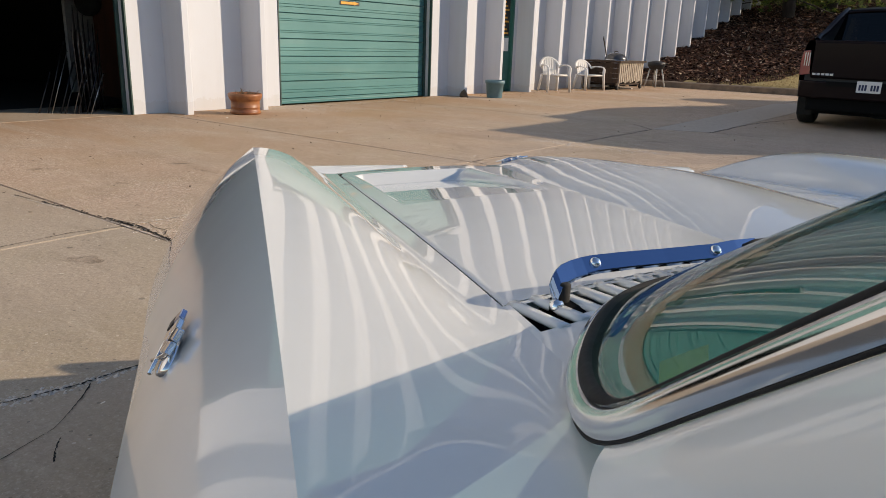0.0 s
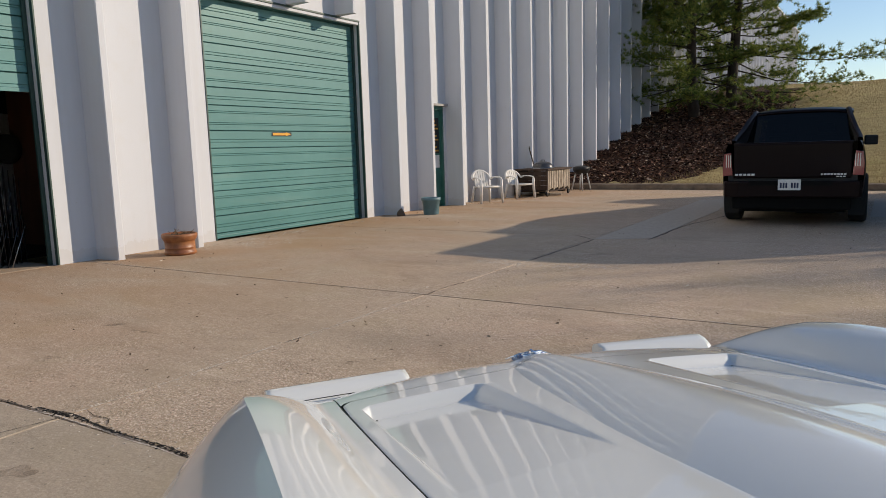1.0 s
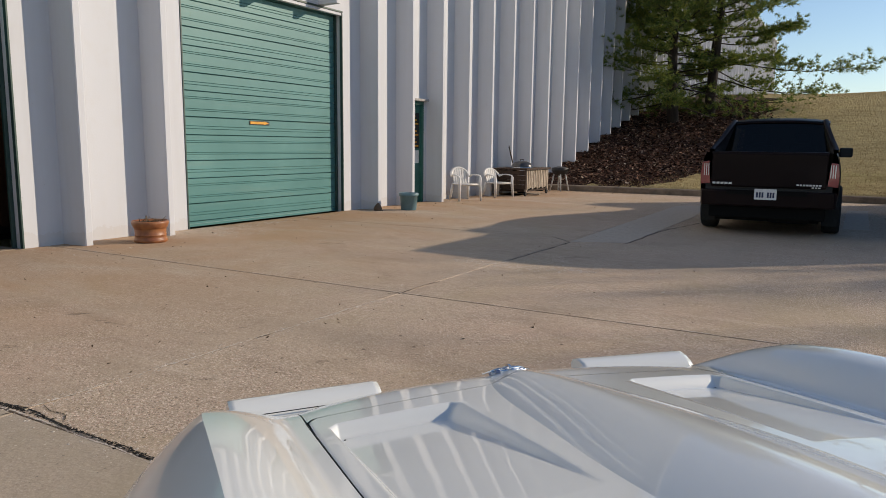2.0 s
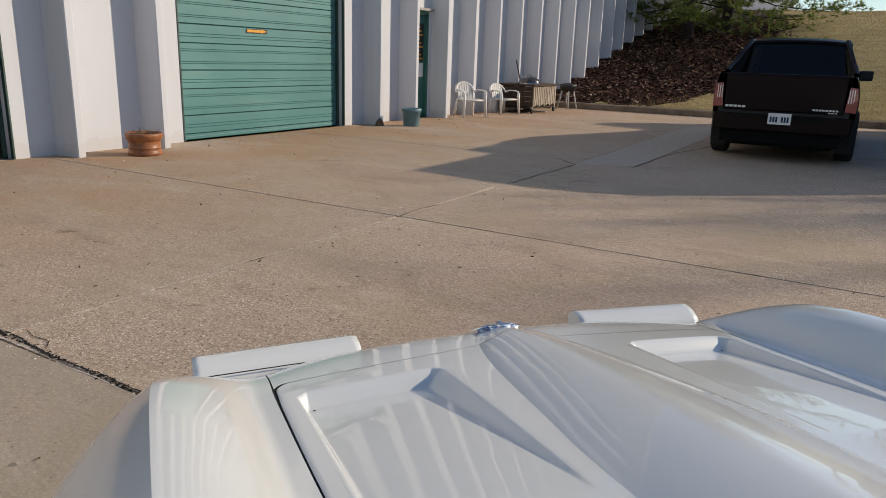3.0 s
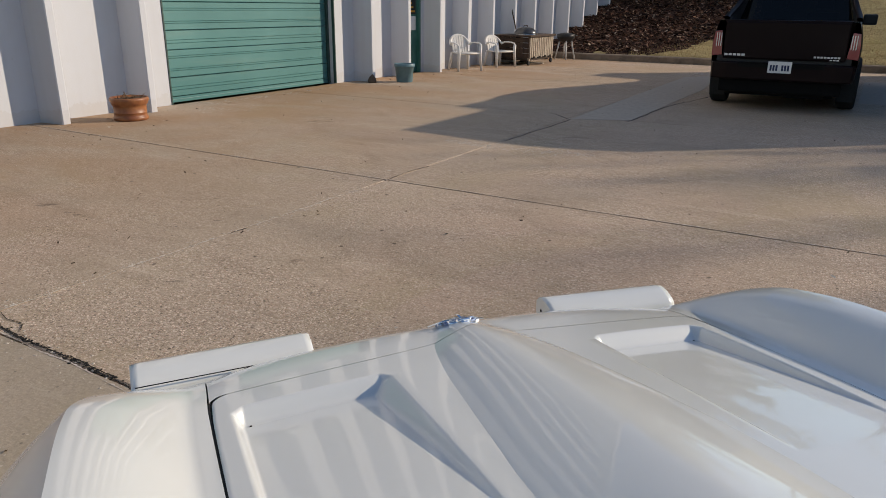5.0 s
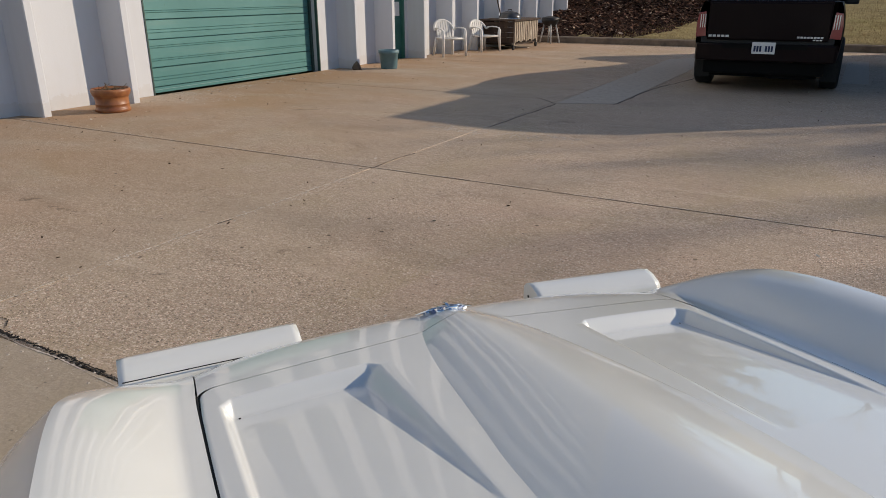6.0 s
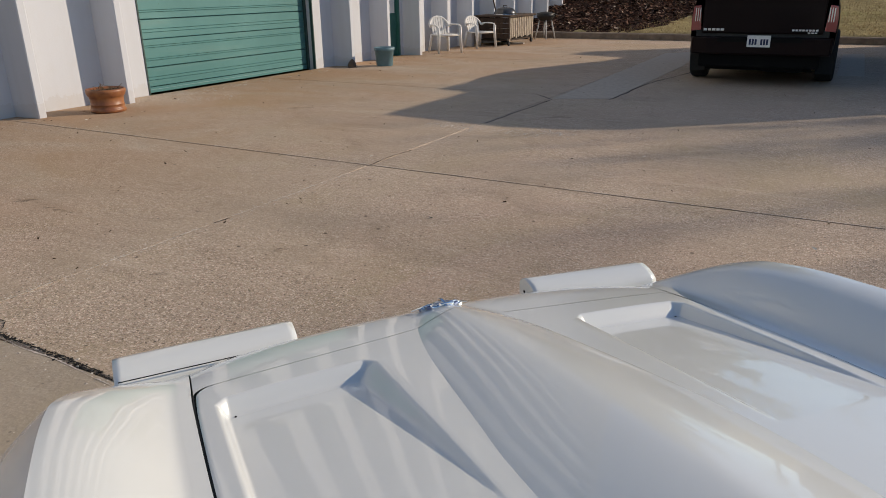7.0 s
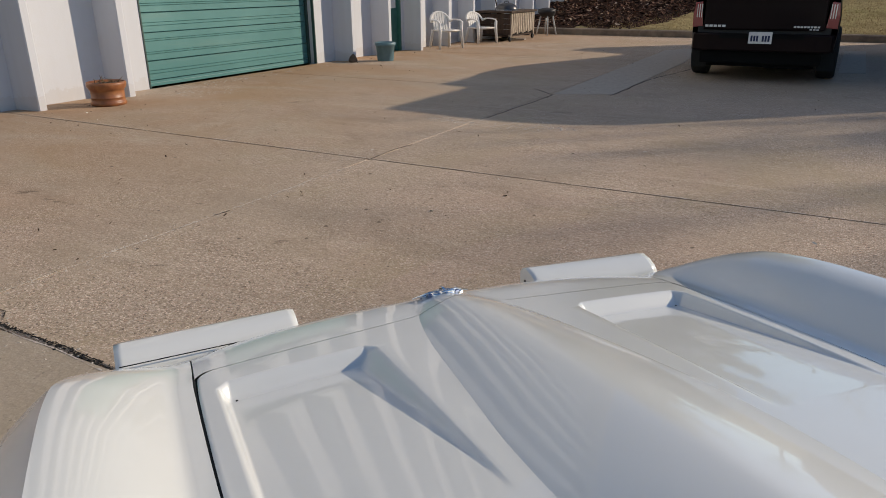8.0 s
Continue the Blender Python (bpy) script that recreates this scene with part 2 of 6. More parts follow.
def thing(name, m, label, category, group="", kind=""):
    ob = new(name)
    ob.matrix_world = m
    return tagged(ob, label, category, group, kind)


def box(x0, x1, y0, y1, z0, z1, bevel=0.0, bm=None, segments=2):
    own = bmesh.new()
    vs = [own.verts.new((x, y, z)) for z in (z0, z1) for y in (y0, y1) for x in (x0, x1)]
    for f in ((0, 2, 3, 1), (4, 5, 7, 6), (0, 1, 5, 4), (2, 6, 7, 3), (0, 4, 6, 2), (1, 3, 7, 5)):
        own.faces.new([vs[i] for i in f])
    if bevel:
        bmesh.ops.bevel(own, geom=own.edges[:], offset=bevel, segments=segments, profile=0.6, affect="EDGES")
    return join(bm, own)


def join(bm, own, m=None):
    if m is not None:
        bmesh.ops.transform(own, matrix=m, verts=own.verts)
    if bm is None:
        return own
    at = {v: bm.verts.new(v.co) for v in own.verts}
    for f in own.faces:
        try:
            g = bm.faces.new([at[v] for v in f.verts])
            g.smooth = f.smooth
        except ValueError:
            pass
    own.free()
    return bm


def tube(points, radius, sides=8, bm=None, cap=True, flat=1.0):
    """A round rod along points; radius may be a list."""
    own = bmesh.new()
    pts = [Vector(p) for p in points]
    rad = radius if isinstance(radius, (list, tuple)) else [radius] * len(pts)
    rings, side = [], None
    for i, p in enumerate(pts):
        d = (pts[min(i + 1, len(pts) - 1)] - pts[max(i - 1, 0)]).normalized()
        if side is None:
            side = d.cross(Vector((0, 0, 1)))
            side = side.normalized() if side.length > 0.05 else Vector((1, 0, 0))
        side = (side - d * side.dot(d)).normalized()
        up = d.cross(side)
        rings.append([own.verts.new(p + rad[i] * (side * math.cos(a) + up * flat * math.sin(a)))
                      for a in (2 * math.pi * n / sides for n in range(sides))])
    for a, b in zip(rings, rings[1:]):
        for n in range(sides):
            f = own.faces.new((a[n], a[(n + 1) % sides], b[(n + 1) % sides], b[n]))
            f.smooth = True
    if cap:
        own.faces.new(rings[0][::-1])
        own.faces.new(rings[-1])
    return join(bm, own)


def lathe(profile, sides=24, bm=None, m=None):
    """Spin (radius, height) pairs about z."""
    own = bmesh.new()
    rings = []
    for r, z in profile:
        rings.append([own.verts.new((max(r, 1e-4) * math.cos(2 * math.pi * n / sides), max(r, 1e-4) * math.sin(2 * math.pi * n / sides), z)) for n in range(sides)])
    for a, b in zip(rings, rings[1:]):
        for n in range(sides):
            f = own.faces.new((a[n], a[(n + 1) % sides], b[(n + 1) % sides], b[n]))
            f.smooth = True
    own.faces.new(rings[0][::-1])
    own.faces.new(rings[-1])
    return join(bm, own, m)


def prism(outline, axis, a, b, bevel=0.0, bm=None):
    """A polygon of two coordinates, pushed along the third axis from a to b."""
    own = bmesh.new()

    def place(p, w):
        q = list(p)
        q.insert("xyz".index(axis), w)
        return q
    lo = [own.verts.new(place(p, a)) for p in outline]
    hi = [own.verts.new(place(p, b)) for p in outline]
    n = len(outline)
    own.faces.new(lo[::-1])
    own.faces.new(hi)
    for i in range(n):
        own.faces.new((lo[i], lo[(i + 1) % n], hi[(i + 1) % n], hi[i]))
    bmesh.ops.recalc_face_normals(own, faces=own.faces)
    if bevel:
        bmesh.ops.bevel(own, geom=own.edges[:], offset=bevel, segments=2, profile=0.6, affect="EDGES")
    return join(bm, own)


def sheet(points):
    """Verts and quad faces of a grid of points."""
    nj = len(points[0])
    verts = [p for row in points for p in row]
    faces = [(i * nj + j, i * nj + j + 1, (i + 1) * nj + j + 1, (i + 1) * nj + j)
             for i in range(len(points) - 1) for j in range(nj - 1)]
    return verts, faces


def smoothstep(x, a=0.0, b=1.0):
    x = min(max((x - a) / (b - a), 0.0), 1.0)
    return x * x * (3 - 2 * x)


def curve_of(*pairs):
    """A smooth monotone curve through (x, y) pairs, held flat beyond the ends."""
    xs, ys = [p[0] for p in pairs], [p[1] for p in pairs]
    n = len(xs)
    d = [(ys[i + 1] - ys[i]) / (xs[i + 1] - xs[i]) for i in range(n - 1)]
    s = [d[0]] + [0.0 if d[i - 1] * d[i] <= 0 else 2 * d[i - 1] * d[i] / (d[i - 1] + d[i]) for i in range(1, n - 1)] + [d[-1]]

    def f(x):
        if x <= xs[0]:
            return ys[0]
        if x >= xs[-1]:
            return ys[-1]
        i = 0
        while x > xs[i + 1]:
            i += 1
        h = xs[i + 1] - xs[i]
        t = (x - xs[i]) / h
        return ((2 * t**3 - 3 * t**2 + 1) * ys[i] + (t**3 - 2 * t**2 + t) * h * s[i]
                + (3 * t**2 - 2 * t**3) * ys[i + 1] + (t**3 - t**2) * h * s[i + 1])
    return f


# ---------------------------------------------------------------- ground
def hill_height(x, y):
    if y < 19.75:
        return -0.06
    t = y - 19.75
    rise = 0.14 + 0.245 * t if t < 8 else 2.1 + (4.9 - 2.1) * (1 - math.exp(-(t - 8) * 0.245 / 2.8))
    return min(rise, 5.2) + 0.05 * math.sin(x * 0.7 + y * 0.3) * min(t / 4, 1)


def ground():
    xs = [-420, -200, -90, -40, -20, -10, -5] + [i * 0.5 for i in range(-4, 41)] + [24, 30, 40, 60, 100, 200, 420]
    ys = [-420, -200, -90, -40, -20, -5, 5, 15, 19.7, 19.76] + [20.0 + i * 0.5 for i in range(0, 50)] + [48, 52, 60, 75, 100, 160, 260, 420]
    ob = part("ground", sheet([[(x, y, hill_height(x, y)) for y in ys] for x in xs]), make_hill(), None, "", True)
    tagged(ob, "sloping dry winter lawn with a dark bark mulch bed", "ground", kind="structure")


def make_hill():
    m = mat("dry_lawn_and_mulch", 0.95, color=(0.2, 0.16, 0.07), spec=0.1)
    k = Nodes(m)
    p = k.world_coord()
    a, b, c = k.noise(0.5, 5, 0.6, p, 0.4), k.noise(4, 5, 0.7, p), k.noise(26, 3, 0.7, p, 0, (1, 0.5, 1))
    grass = k.ramp(a, [(0.3, (0.47, 0.375, 0.18)), (0.55, (0.57, 0.455, 0.225)), (0.75, (0.43, 0.38, 0.15))])
    grass = k.mix(k.math("MULTIPLY", k.gray(b, 0.45, 0.75), 0.55), grass, (0.25, 0.185, 0.085))
    grass = k.mix(k.math("MULTIPLY", k.gray(c, 0.4, 0.7), 0.45), grass, (0.2, 0.15, 0.065))
    thatch = k.noise(1.5, 6, 0.75, p, 0.8, (0.5, 1.6, 1))
    grass = k.mix(k.math("MULTIPLY", k.gray(thatch, 0.5, 0.66), 0.6), grass, (0.19, 0.14, 0.055))
    mul = k.ramp(k.noise(16, 5, 0.75, p), [(0.35, (0.008, 0.005, 0.004)), (0.5, (0.045, 0.024, 0.017)), (0.68, (0.20, 0.11, 0.075))])
    x, y, _ = k.split(p)
    wob = k.math("MULTIPLY", k.math("SUBTRACT", k.noise(0.7, 4, 0.6, p), 0.5), 3.0)
    edge_x = k.math("ADD", x, k.math("MULTIPLY", k.math("SUBTRACT", y, 26.0), 0.12))
    inside = k.math("MULTIPLY", k.math("LESS_THAN", k.math("ADD", edge_x, wob), 5.6),
                    k.math("GREATER_THAN", k.math("SUBTRACT", k.math("ADD", y, wob), k.math("MULTIPLY", k.math("MAXIMUM", k.math("SUBTRACT", x, 2.5), 0.0), 0.9)), 19.6))
    k.color(k.mix(inside, grass, mul))
    k.bump(k.math("ADD", k.noise(12, 5, 0.7, p), k.math("MULTIPLY", b, 0.6)), 0.8, 0.06)
    return m


ground()

# concrete yard: slabs with open joints over a dirt bed
yard = thing("pavement", pose(0, 0, 0), "tan weathered concrete yard in jointed slabs", "pavement", kind="structure")
part("joint_bed", box(-0.05, 40, -40, 19.62, -0.10, -0.02), JOINT, yard)
X_JOINTS = [0.0, 5.11, 10.2, 15.3, 20.4, 25.5, 40]
Y_JOINTS = [-40, -20, -11.2, -6.9, -2.6, 1.73, 4.98, 9.32, 13.6, 16.6, 19.6]
for i in range(len(X_JOINTS) - 1):
    for j in range(len(Y_JOINTS) - 1):
        g = 0.004
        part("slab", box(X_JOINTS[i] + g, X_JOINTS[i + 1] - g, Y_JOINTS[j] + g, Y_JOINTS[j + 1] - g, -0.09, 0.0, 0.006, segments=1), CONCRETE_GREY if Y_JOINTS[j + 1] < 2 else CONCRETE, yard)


def ragged_strip(points, width, seed, z=0.0025, step=0.02, vary=0.7):
    """A flat ragged band along points on the ground."""
    rnd = random.Random(seed)
    pts = []
    for (a, b) in zip(points, points[1:]):
        a, b = Vector((*a, 0)), Vector((*b, 0))
        n = max(int((b - a).length / step), 1)
        pts += [a.lerp(b, i / n) for i in range(n)]
    pts.append(Vector((*points[-1], 0)))
    rows = []
    for i, p in enumerate(pts):
        d = (pts[min(i + 1, len(pts) - 1)] - pts[max(i - 1, 0)]).normalized()
        side = Vector((-d.y, d.x, 0))
        c = noise.noise(Vector((p.x * 3, p.y * 3, seed))) * width * 1.2
        l, r = (width * 0.5 * (1 - vary + 2 * vary * rnd.random() * (0.5 + noise.noise(Vector((p.x * 5, p.y * 5, seed + s)))) ) for s in (3, 9))
        rows.append([p + side * (c + abs(l)) + Vector((0, 0, z)), p + side * (c - abs(r)) + Vector((0, 0, z))])
    return sheet(rows)


# broken joint with dirt and dead grass, and a chalky sealed joint
CRACK = noisy("black_crack_dirt", (0.006, 0.005, 0.004), (0.022, 0.018, 0.014), 60, 0.95, 0.6, 0.01)
CHIPS = noisy("pale_chipped_edge", (0.66, 0.59, 0.51), (0.42, 0.36, 0.3), 40, 0.9, 0.4, 0.004)
SEAL = noisy("chalky_joint_sealer", (0.74, 0.68, 0.60), (0.40, 0.34, 0.27), 26, 0.9, 0.4, 0.004, lo=0.4, hi=0.6)


def crumbs(points, count, spread, size, seed, skew=0.0):
    """Small angular lumps strewn along a line on the ground."""
    rnd = random.Random(seed)
    verts, faces = [], []
    for _ in range(count):
        k = rnd.randrange(len(points) - 1)
        a, b = Vector((*points[k], 0)), Vector((*points[k + 1], 0))
        d = (b - a).normalized()
        c = a.lerp(b, rnd.random()) + Vector((-d.y, d.x, 0)) * (rnd.gauss(0, spread) + skew)
        r = size * (0.35 + rnd.random() ** 2)
        o = len(verts)
        for i in range(5):
            t = 1.2566 * i + rnd.random() * 0.7
            verts.append(c + Vector((math.cos(t), math.sin(t), 0)) * r * (0.7 + 0.6 * rnd.random()))
        verts.append(c + Vector((rnd.gauss(0, 0.2) * r, rnd.gauss(0, 0.2) * r, r * (0.35 + 0.4 * rnd.random()))))
        faces += [(o + i, o + (i + 1) % 5, o + 5) for i in range(5)]
    return verts, faces


BROKEN = [(3.9, 1.655), (4.2, 1.69), (5.0, 1.755), (5.12, 1.765), (5.45, 1.752), (5.7, 1.745), (6.0, 1.735), (6.35, 1.715), (8.0, 1.73)]
part("chipped_edge", ragged_strip([(x, y - 0.022) for x, y in BROKEN], 0.010, 31, 0.0015, 0.012, 0.98), CHIPS, yard)
part("crack", ragged_strip(BROKEN, 0.011, 5, 0.0025, 0.009, 0.98), CRACK, yard, "wide broken joint filled with black dirt")
part("crack", ragged_strip([(4.85, 1.765), (5.1, 1.785), (5.3, 1.770), (5.5, 1.760)], 0.017, 41, 0.003, 0.009, 0.99), CRACK, yard, "crumbled joint edge")
part("crack", ragged_strip([(5.12, 1.86), (5.22, 1.83), (5.34, 1.84), (5.40, 1.79)], 0.008, 43, 0.003, 0.009, 0.99), JOINT, yard)
part("crack", ragged_strip([(5.80, 1.752), (5.95, 1.745), (6.12, 1.745)], 0.012, 47, 0.003, 0.009, 0.99), CRACK, yard)
part("dirt_crumb", crumbs(BROKEN[1:-1], 330, 0.008, 0.0075, 51, 0.005), CRACK, yard, "black dirt crumbs along the broken joint")
part("concrete_chip", crumbs(BROKEN[1:-1], 160, 0.045, 0.006, 52, -0.02), CHIPS, yard, "pale chips beside the broken joint")
part("crack", ragged_strip([(5.07, 0.95), (5.05, 1.25), (5.04, 1.45), (5.1, 1.74)], 0.010, 8, vary=0.95), JOINT, yard)
# older joint across the slab under the car, with a branching crack
OLD = [(6.58, -2.0), (6.66, 0.1), (6.69, 0.48), (6.74, 0.66), (6.76, 0.86), (6.79, 1.3), (6.80, 1.70)]
part("crack", ragged_strip(OLD, 0.013, 83, 0.0025, 0.010, 0.95), CRACK, yard, "open joint with loose gravel")
part("concrete_chip", crumbs(OLD[1:5], 260, 0.016, 0.0075, 84), CHIPS, yard, "loose gravel in the joint")
part("crack", ragged_strip([(6.76, 0.70), (6.82, 0.64), (6.90, 0.555), (6.94, 0.51), (6.97, 0.42), (7.0, 0.33), (7.1, 0.05)], 0.007, 85, 0.0025, 0.008, 0.97), CRACK, yard)
part("crack", ragged_strip([(7.0, 0.50), (7.06, 0.46), (7.10, 0.44)], 0.005, 86, 0.0025, 0.006, 0.97), CRACK, yard)
part("joint_seal", ragged_strip([(5.1, 1.82), (5.115, 3.2), (5.12, 4.7)], 0.016, 15, 0.002, 0.012, 0.98), SEAL, yard, "chalky sealed joint")
part("seal_crumb", crumbs([(5.1, 1.85), (5.115, 3.2), (5.12, 4.7)], 900, 0.035, 0.0045, 16), SEAL, yard, "crumbled sealer beside the joint")
part("crack", ragged_strip([(5.12, 3.28), (5.125, 3.4)], 0.012, 17, 0.0028, 0.01, 0.95), CRACK, yard)
part("crack", ragged_strip([(5.03, 4.9), (5.12, 4.98), (5.1, 5.35), (5.13, 5.6)], 0.016, 19, 0.0025, 0.01, 0.97), CRACK, yard)
part("concrete_chip", crumbs([(4.6, 6.85), (5.3, 6.75), (6.2, 6.9)], 420, 0.10, 0.010, 87), CHIPS, yard, "scattered pale grit")

part("concrete_chip", crumbs([(0.30, 7.2), (0.36, 8.6), (0.33, 10.6)], 260, 0.09, 0.012, 91), CHIPS, yard, "pale grit along the door sill")
part("concrete_chip", crumbs([(0.62, 6.9), (0.95, 7.15), (1.25, 7.6)], 160, 0.12, 0.010, 92), CHIPS, yard, "scattered pale grit")

# dirt and chipped edges along the long joints
for n, (xa, xb) in enumerate(((0.4, 2.4), (2.7, 4.6), (4.9, 6.4), (6.8, 9.6))):
    part("chipped_edge", ragged_strip([(xa, 4.992), (xb, 4.992)], 0.012, 61 + n, 0.0015, vary=0.98), CHIPS, yard)
    part("crack", ragged_strip([(xa + 0.2, 4.979), (xb - 0.1, 4.981)], 0.007, 71 + n, 0.002, vary=0.98), JOINT, yard)
STRIP = noisy("grey_patch_concrete", (0.50, 0.43, 0.355), (0.40, 0.34, 0.28), 14, 0.9, 0.4, 0.004)
part("repair_strip", prism([(5.17, 9.0), (5.02, 15.9), (5.62, 16.5), (5.86, 13.5), (5.84, 9.3)], "z", -0.01, 0.004), STRIP, yard, "paler grey concrete repair strip")
part("repair_strip", prism([(8.26, 12.95), (8.63, 13.05), (8.63, 17.1), (8.26, 16.9)], "z", -0.01, 0.004), STRIP, yard, "paler grey concrete repair strip")
part("crack", ragged_strip([(5.85, 9.2), (5.90, 11.0), (6.3, 13.4)], 0.03, 23), JOINT, yard)
part("crack", ragged_strip([(5.15, 7.1), (5.18, 8.95), (4.75, 9.36)], 0.026, 29), JOINT, yard)

def make_stain():
    m = mat("soaked_in_stain", 0.9, color=(0.17, 0.12, 0.08), spec=0.2)
    k = Nodes(m)
    n = k.noise(11, 5, 0.7, k.world_coord(), 0.4)
    clear = k.n.new("ShaderNodeBsdfTransparent")
    mx = k.n.new("ShaderNodeMixShader")
    k.l.new(k.math("MULTIPLY", k.gray(n, 0.36, 0.62), 0.36), mx.inputs[0])
    k.l.new(clear.outputs[0], mx.inputs[1])
    k.l.new(k.bsdf.outputs[0], mx.inputs[2])
    k.l.new(mx.outputs[0], k.n["Material Output"].inputs["Surface"])
    return m


STAIN = make_stain()


def stain(x, y, length, width, turn, seed):
    """A thin blot with a wandering outline, soaked into the slab."""
    rnd = random.Random(seed)
    c, sn = math.cos(radians(turn)), math.sin(radians(turn))
    ring, phase = [], rnd.random() * 6
    for i in range(26):
        a = 2 * math.pi * i / 26
        r = 1 + 0.22 * math.sin(3 * a + phase) + 0.14 * math.sin(5 * a + 2 * phase) + rnd.gauss(0, 0.07)
        px, py = length / 2 * r * math.cos(a), width / 2 * r * math.sin(a)
        ring.append((x + px * c - py * sn, y + px * sn + py * c, 0.0014))
    part("stain", ([(x, y, 0.0014)] + ring, [(0, i + 1, (i + 1) % 26 + 1) for i in range(26)]), STAIN, yard)


for n, (x, y, length, width, turn) in enumerate(((3.53, 3.05, 0.16, 0.09, 30), (3.85, 3.01, 0.07, 0.045, 10), (3.95, 3.01, 0.06, 0.04, 0), (4.03, 3.02, 0.06, 0.035, 15), (4.09, 3.02, 0.05, 0.03, 0),
                                                 (4.41, 3.81, 0.05, 0.03, 40), (4.84, 3.42, 0.06, 0.03, 10), (2.66, 7.08, 0.34, 0.10, 35), (2.76, 7.12, 0.10, 0.05, 20), (5.50, 2.54, 0.10, 0.035, 30), (5.81, 3.10, 0.09, 0.05, 60),
                                                 (5.54, 1.29, 0.20, 0.10, 30), (3.10, 2.18, 0.22, 0.07, 50), (3.99, 2.32, 0.12, 0.06, 20), (5.71, 7.74, 0.30, 0.10, 30))):
    stain(x, y, length, width, turn, 200 + n)

# kerb in lengths
kerb = thing("kerb", pose(0, 0, 0), "worn concrete kerb at the foot of the slope", "kerb", kind="structure")
KERB_ME = data_of("kerb_stone", *(lambda b: ([v.co.copy() for v in b.verts], [[v.index for v in f.verts] for f in b.faces]))((lambda b: (b.verts.index_update(), b)[1])(prism([(19.6, -0.05), (19.6, 0.13), (19.63, 0.155), (19.78, 0.16), (19.78, -0.05)], "x", 0.004, 2.996))), KERB)
for i in range(0, 12):
    o = part("kerb_stone", KERB_ME, None, kerb)
    o.location = (0.5 + 3.0 * i, 0, 0)


# ---------------------------------------------------------------- warehouse wall of ribbed precast units
wall_w = thing("wall_west", pose(0, 0, 0), "white painted ribbed precast concrete warehouse wall", "wall", kind="structure")
PITCH, RIB0, DEPTH, TALL = 1.219, 5.2, 0.39, 11.5


def ribbed_unit(y0, y1, yr, z0, z1, rib_z0=None):
    """A flat leaf from y0 to y1 with one tapered rib whose front edge starts at yr."""
    bm = box(-0.16, 0.0, y0, y1, z0, z1)
    r0 = z0 if rib_z0 is None else rib_z0
    prism([(-0.02, yr - 0.035), (DEPTH - 0.012, yr), (DEPTH, yr + 0.012), (DEPTH, yr + 0.093), (DEPTH - 0.012, yr + 0.105), (-0.02, yr + 0.14)], "z", r0, z1, 0, bm)
    return bm


OPEN_A = (1.03, 4.675)       # raised door
OPEN_B = (7.07, 10.716)     # closed door
OPEN_W = (12.70, 13.60)     # walk door
HEAD = 3.63
full = None
for k in range(-14, 61):
    yr = RIB0 + k * PITCH
    y0, y1 = yr + 0.05 - PITCH / 2, yr + 0.05 + PITCH / 2
    z0, rz = -0.1, None
    if k == 1:
        y1 = OPEN_B[0]
    elif k in (2, 3, 4):
        z0, rz = HEAD, HEAD + 0.04
        y0, y1 = (OPEN_B[0] if k == 2 else y0), (OPEN_B[1] if k == 4 else y1)
    elif k == 5:
        y0 = OPEN_B[1]
    elif k == 0:
        y0 = OPEN_A[1]
    elif k in (-1, -2, -3):
        z0, rz = HEAD, HEAD + 0.04
        y1 = OPEN_A[1] if k == -1 else y1
        y0 = OPEN_A[0] if k == -3 else y0
    elif k == -4:
        y1 = OPEN_A[0]
    elif k == 6:
        y1 = OPEN_W[0]
    elif k == 7:
        y0 = OPEN_W[1]
    elif full is not None:
        o = part("wall_panel", full, None, wall_w)
        o.location = (0, (k - full_k) * PITCH, 0)
        continue
    o = part("wall_panel", ribbed_unit(y0, y1, yr, z0, TALL, rz), WALL, wall_w)
    if k in (-14,):
        full, full_k = o.data, k
part("wall_panel", box(-0.16, 0.0, OPEN_W[0] + 0.003, OPEN_W[1] - 0.003, 2.2, TALL), WALL, wall_w)
part("coping", box(-0.35, 0.45, -13, 79.2, TALL, TALL + 0.15, 0.02), WALL, wall_w)
part("back_leaf", box(-14.0, -13.8, -13, 79, -0.1, TALL), WALL, wall_w)
part("end_leaf", box(-13.8, -0.16, 78.8, 79, -0.1, TALL), WALL, wall_w)
part("end_leaf", box(-13.8, -0.16, -13, -12.8, -0.1, TALL), WALL, wall_w)
roof = part("roof", box(-13.8, -0.16, -12.8, 78.8, TALL - 0.4, TALL - 0.2), WALL)
tagged(roof, "flat warehouse roof", "roof", kind="structure")


# ---------------------------------------------------------------- overhead doors
SECTION, JOINT_Z, WIDE = 0.643, 0.341, 0.60      # section height, the lowest whole joint, share of the wide ribbed field


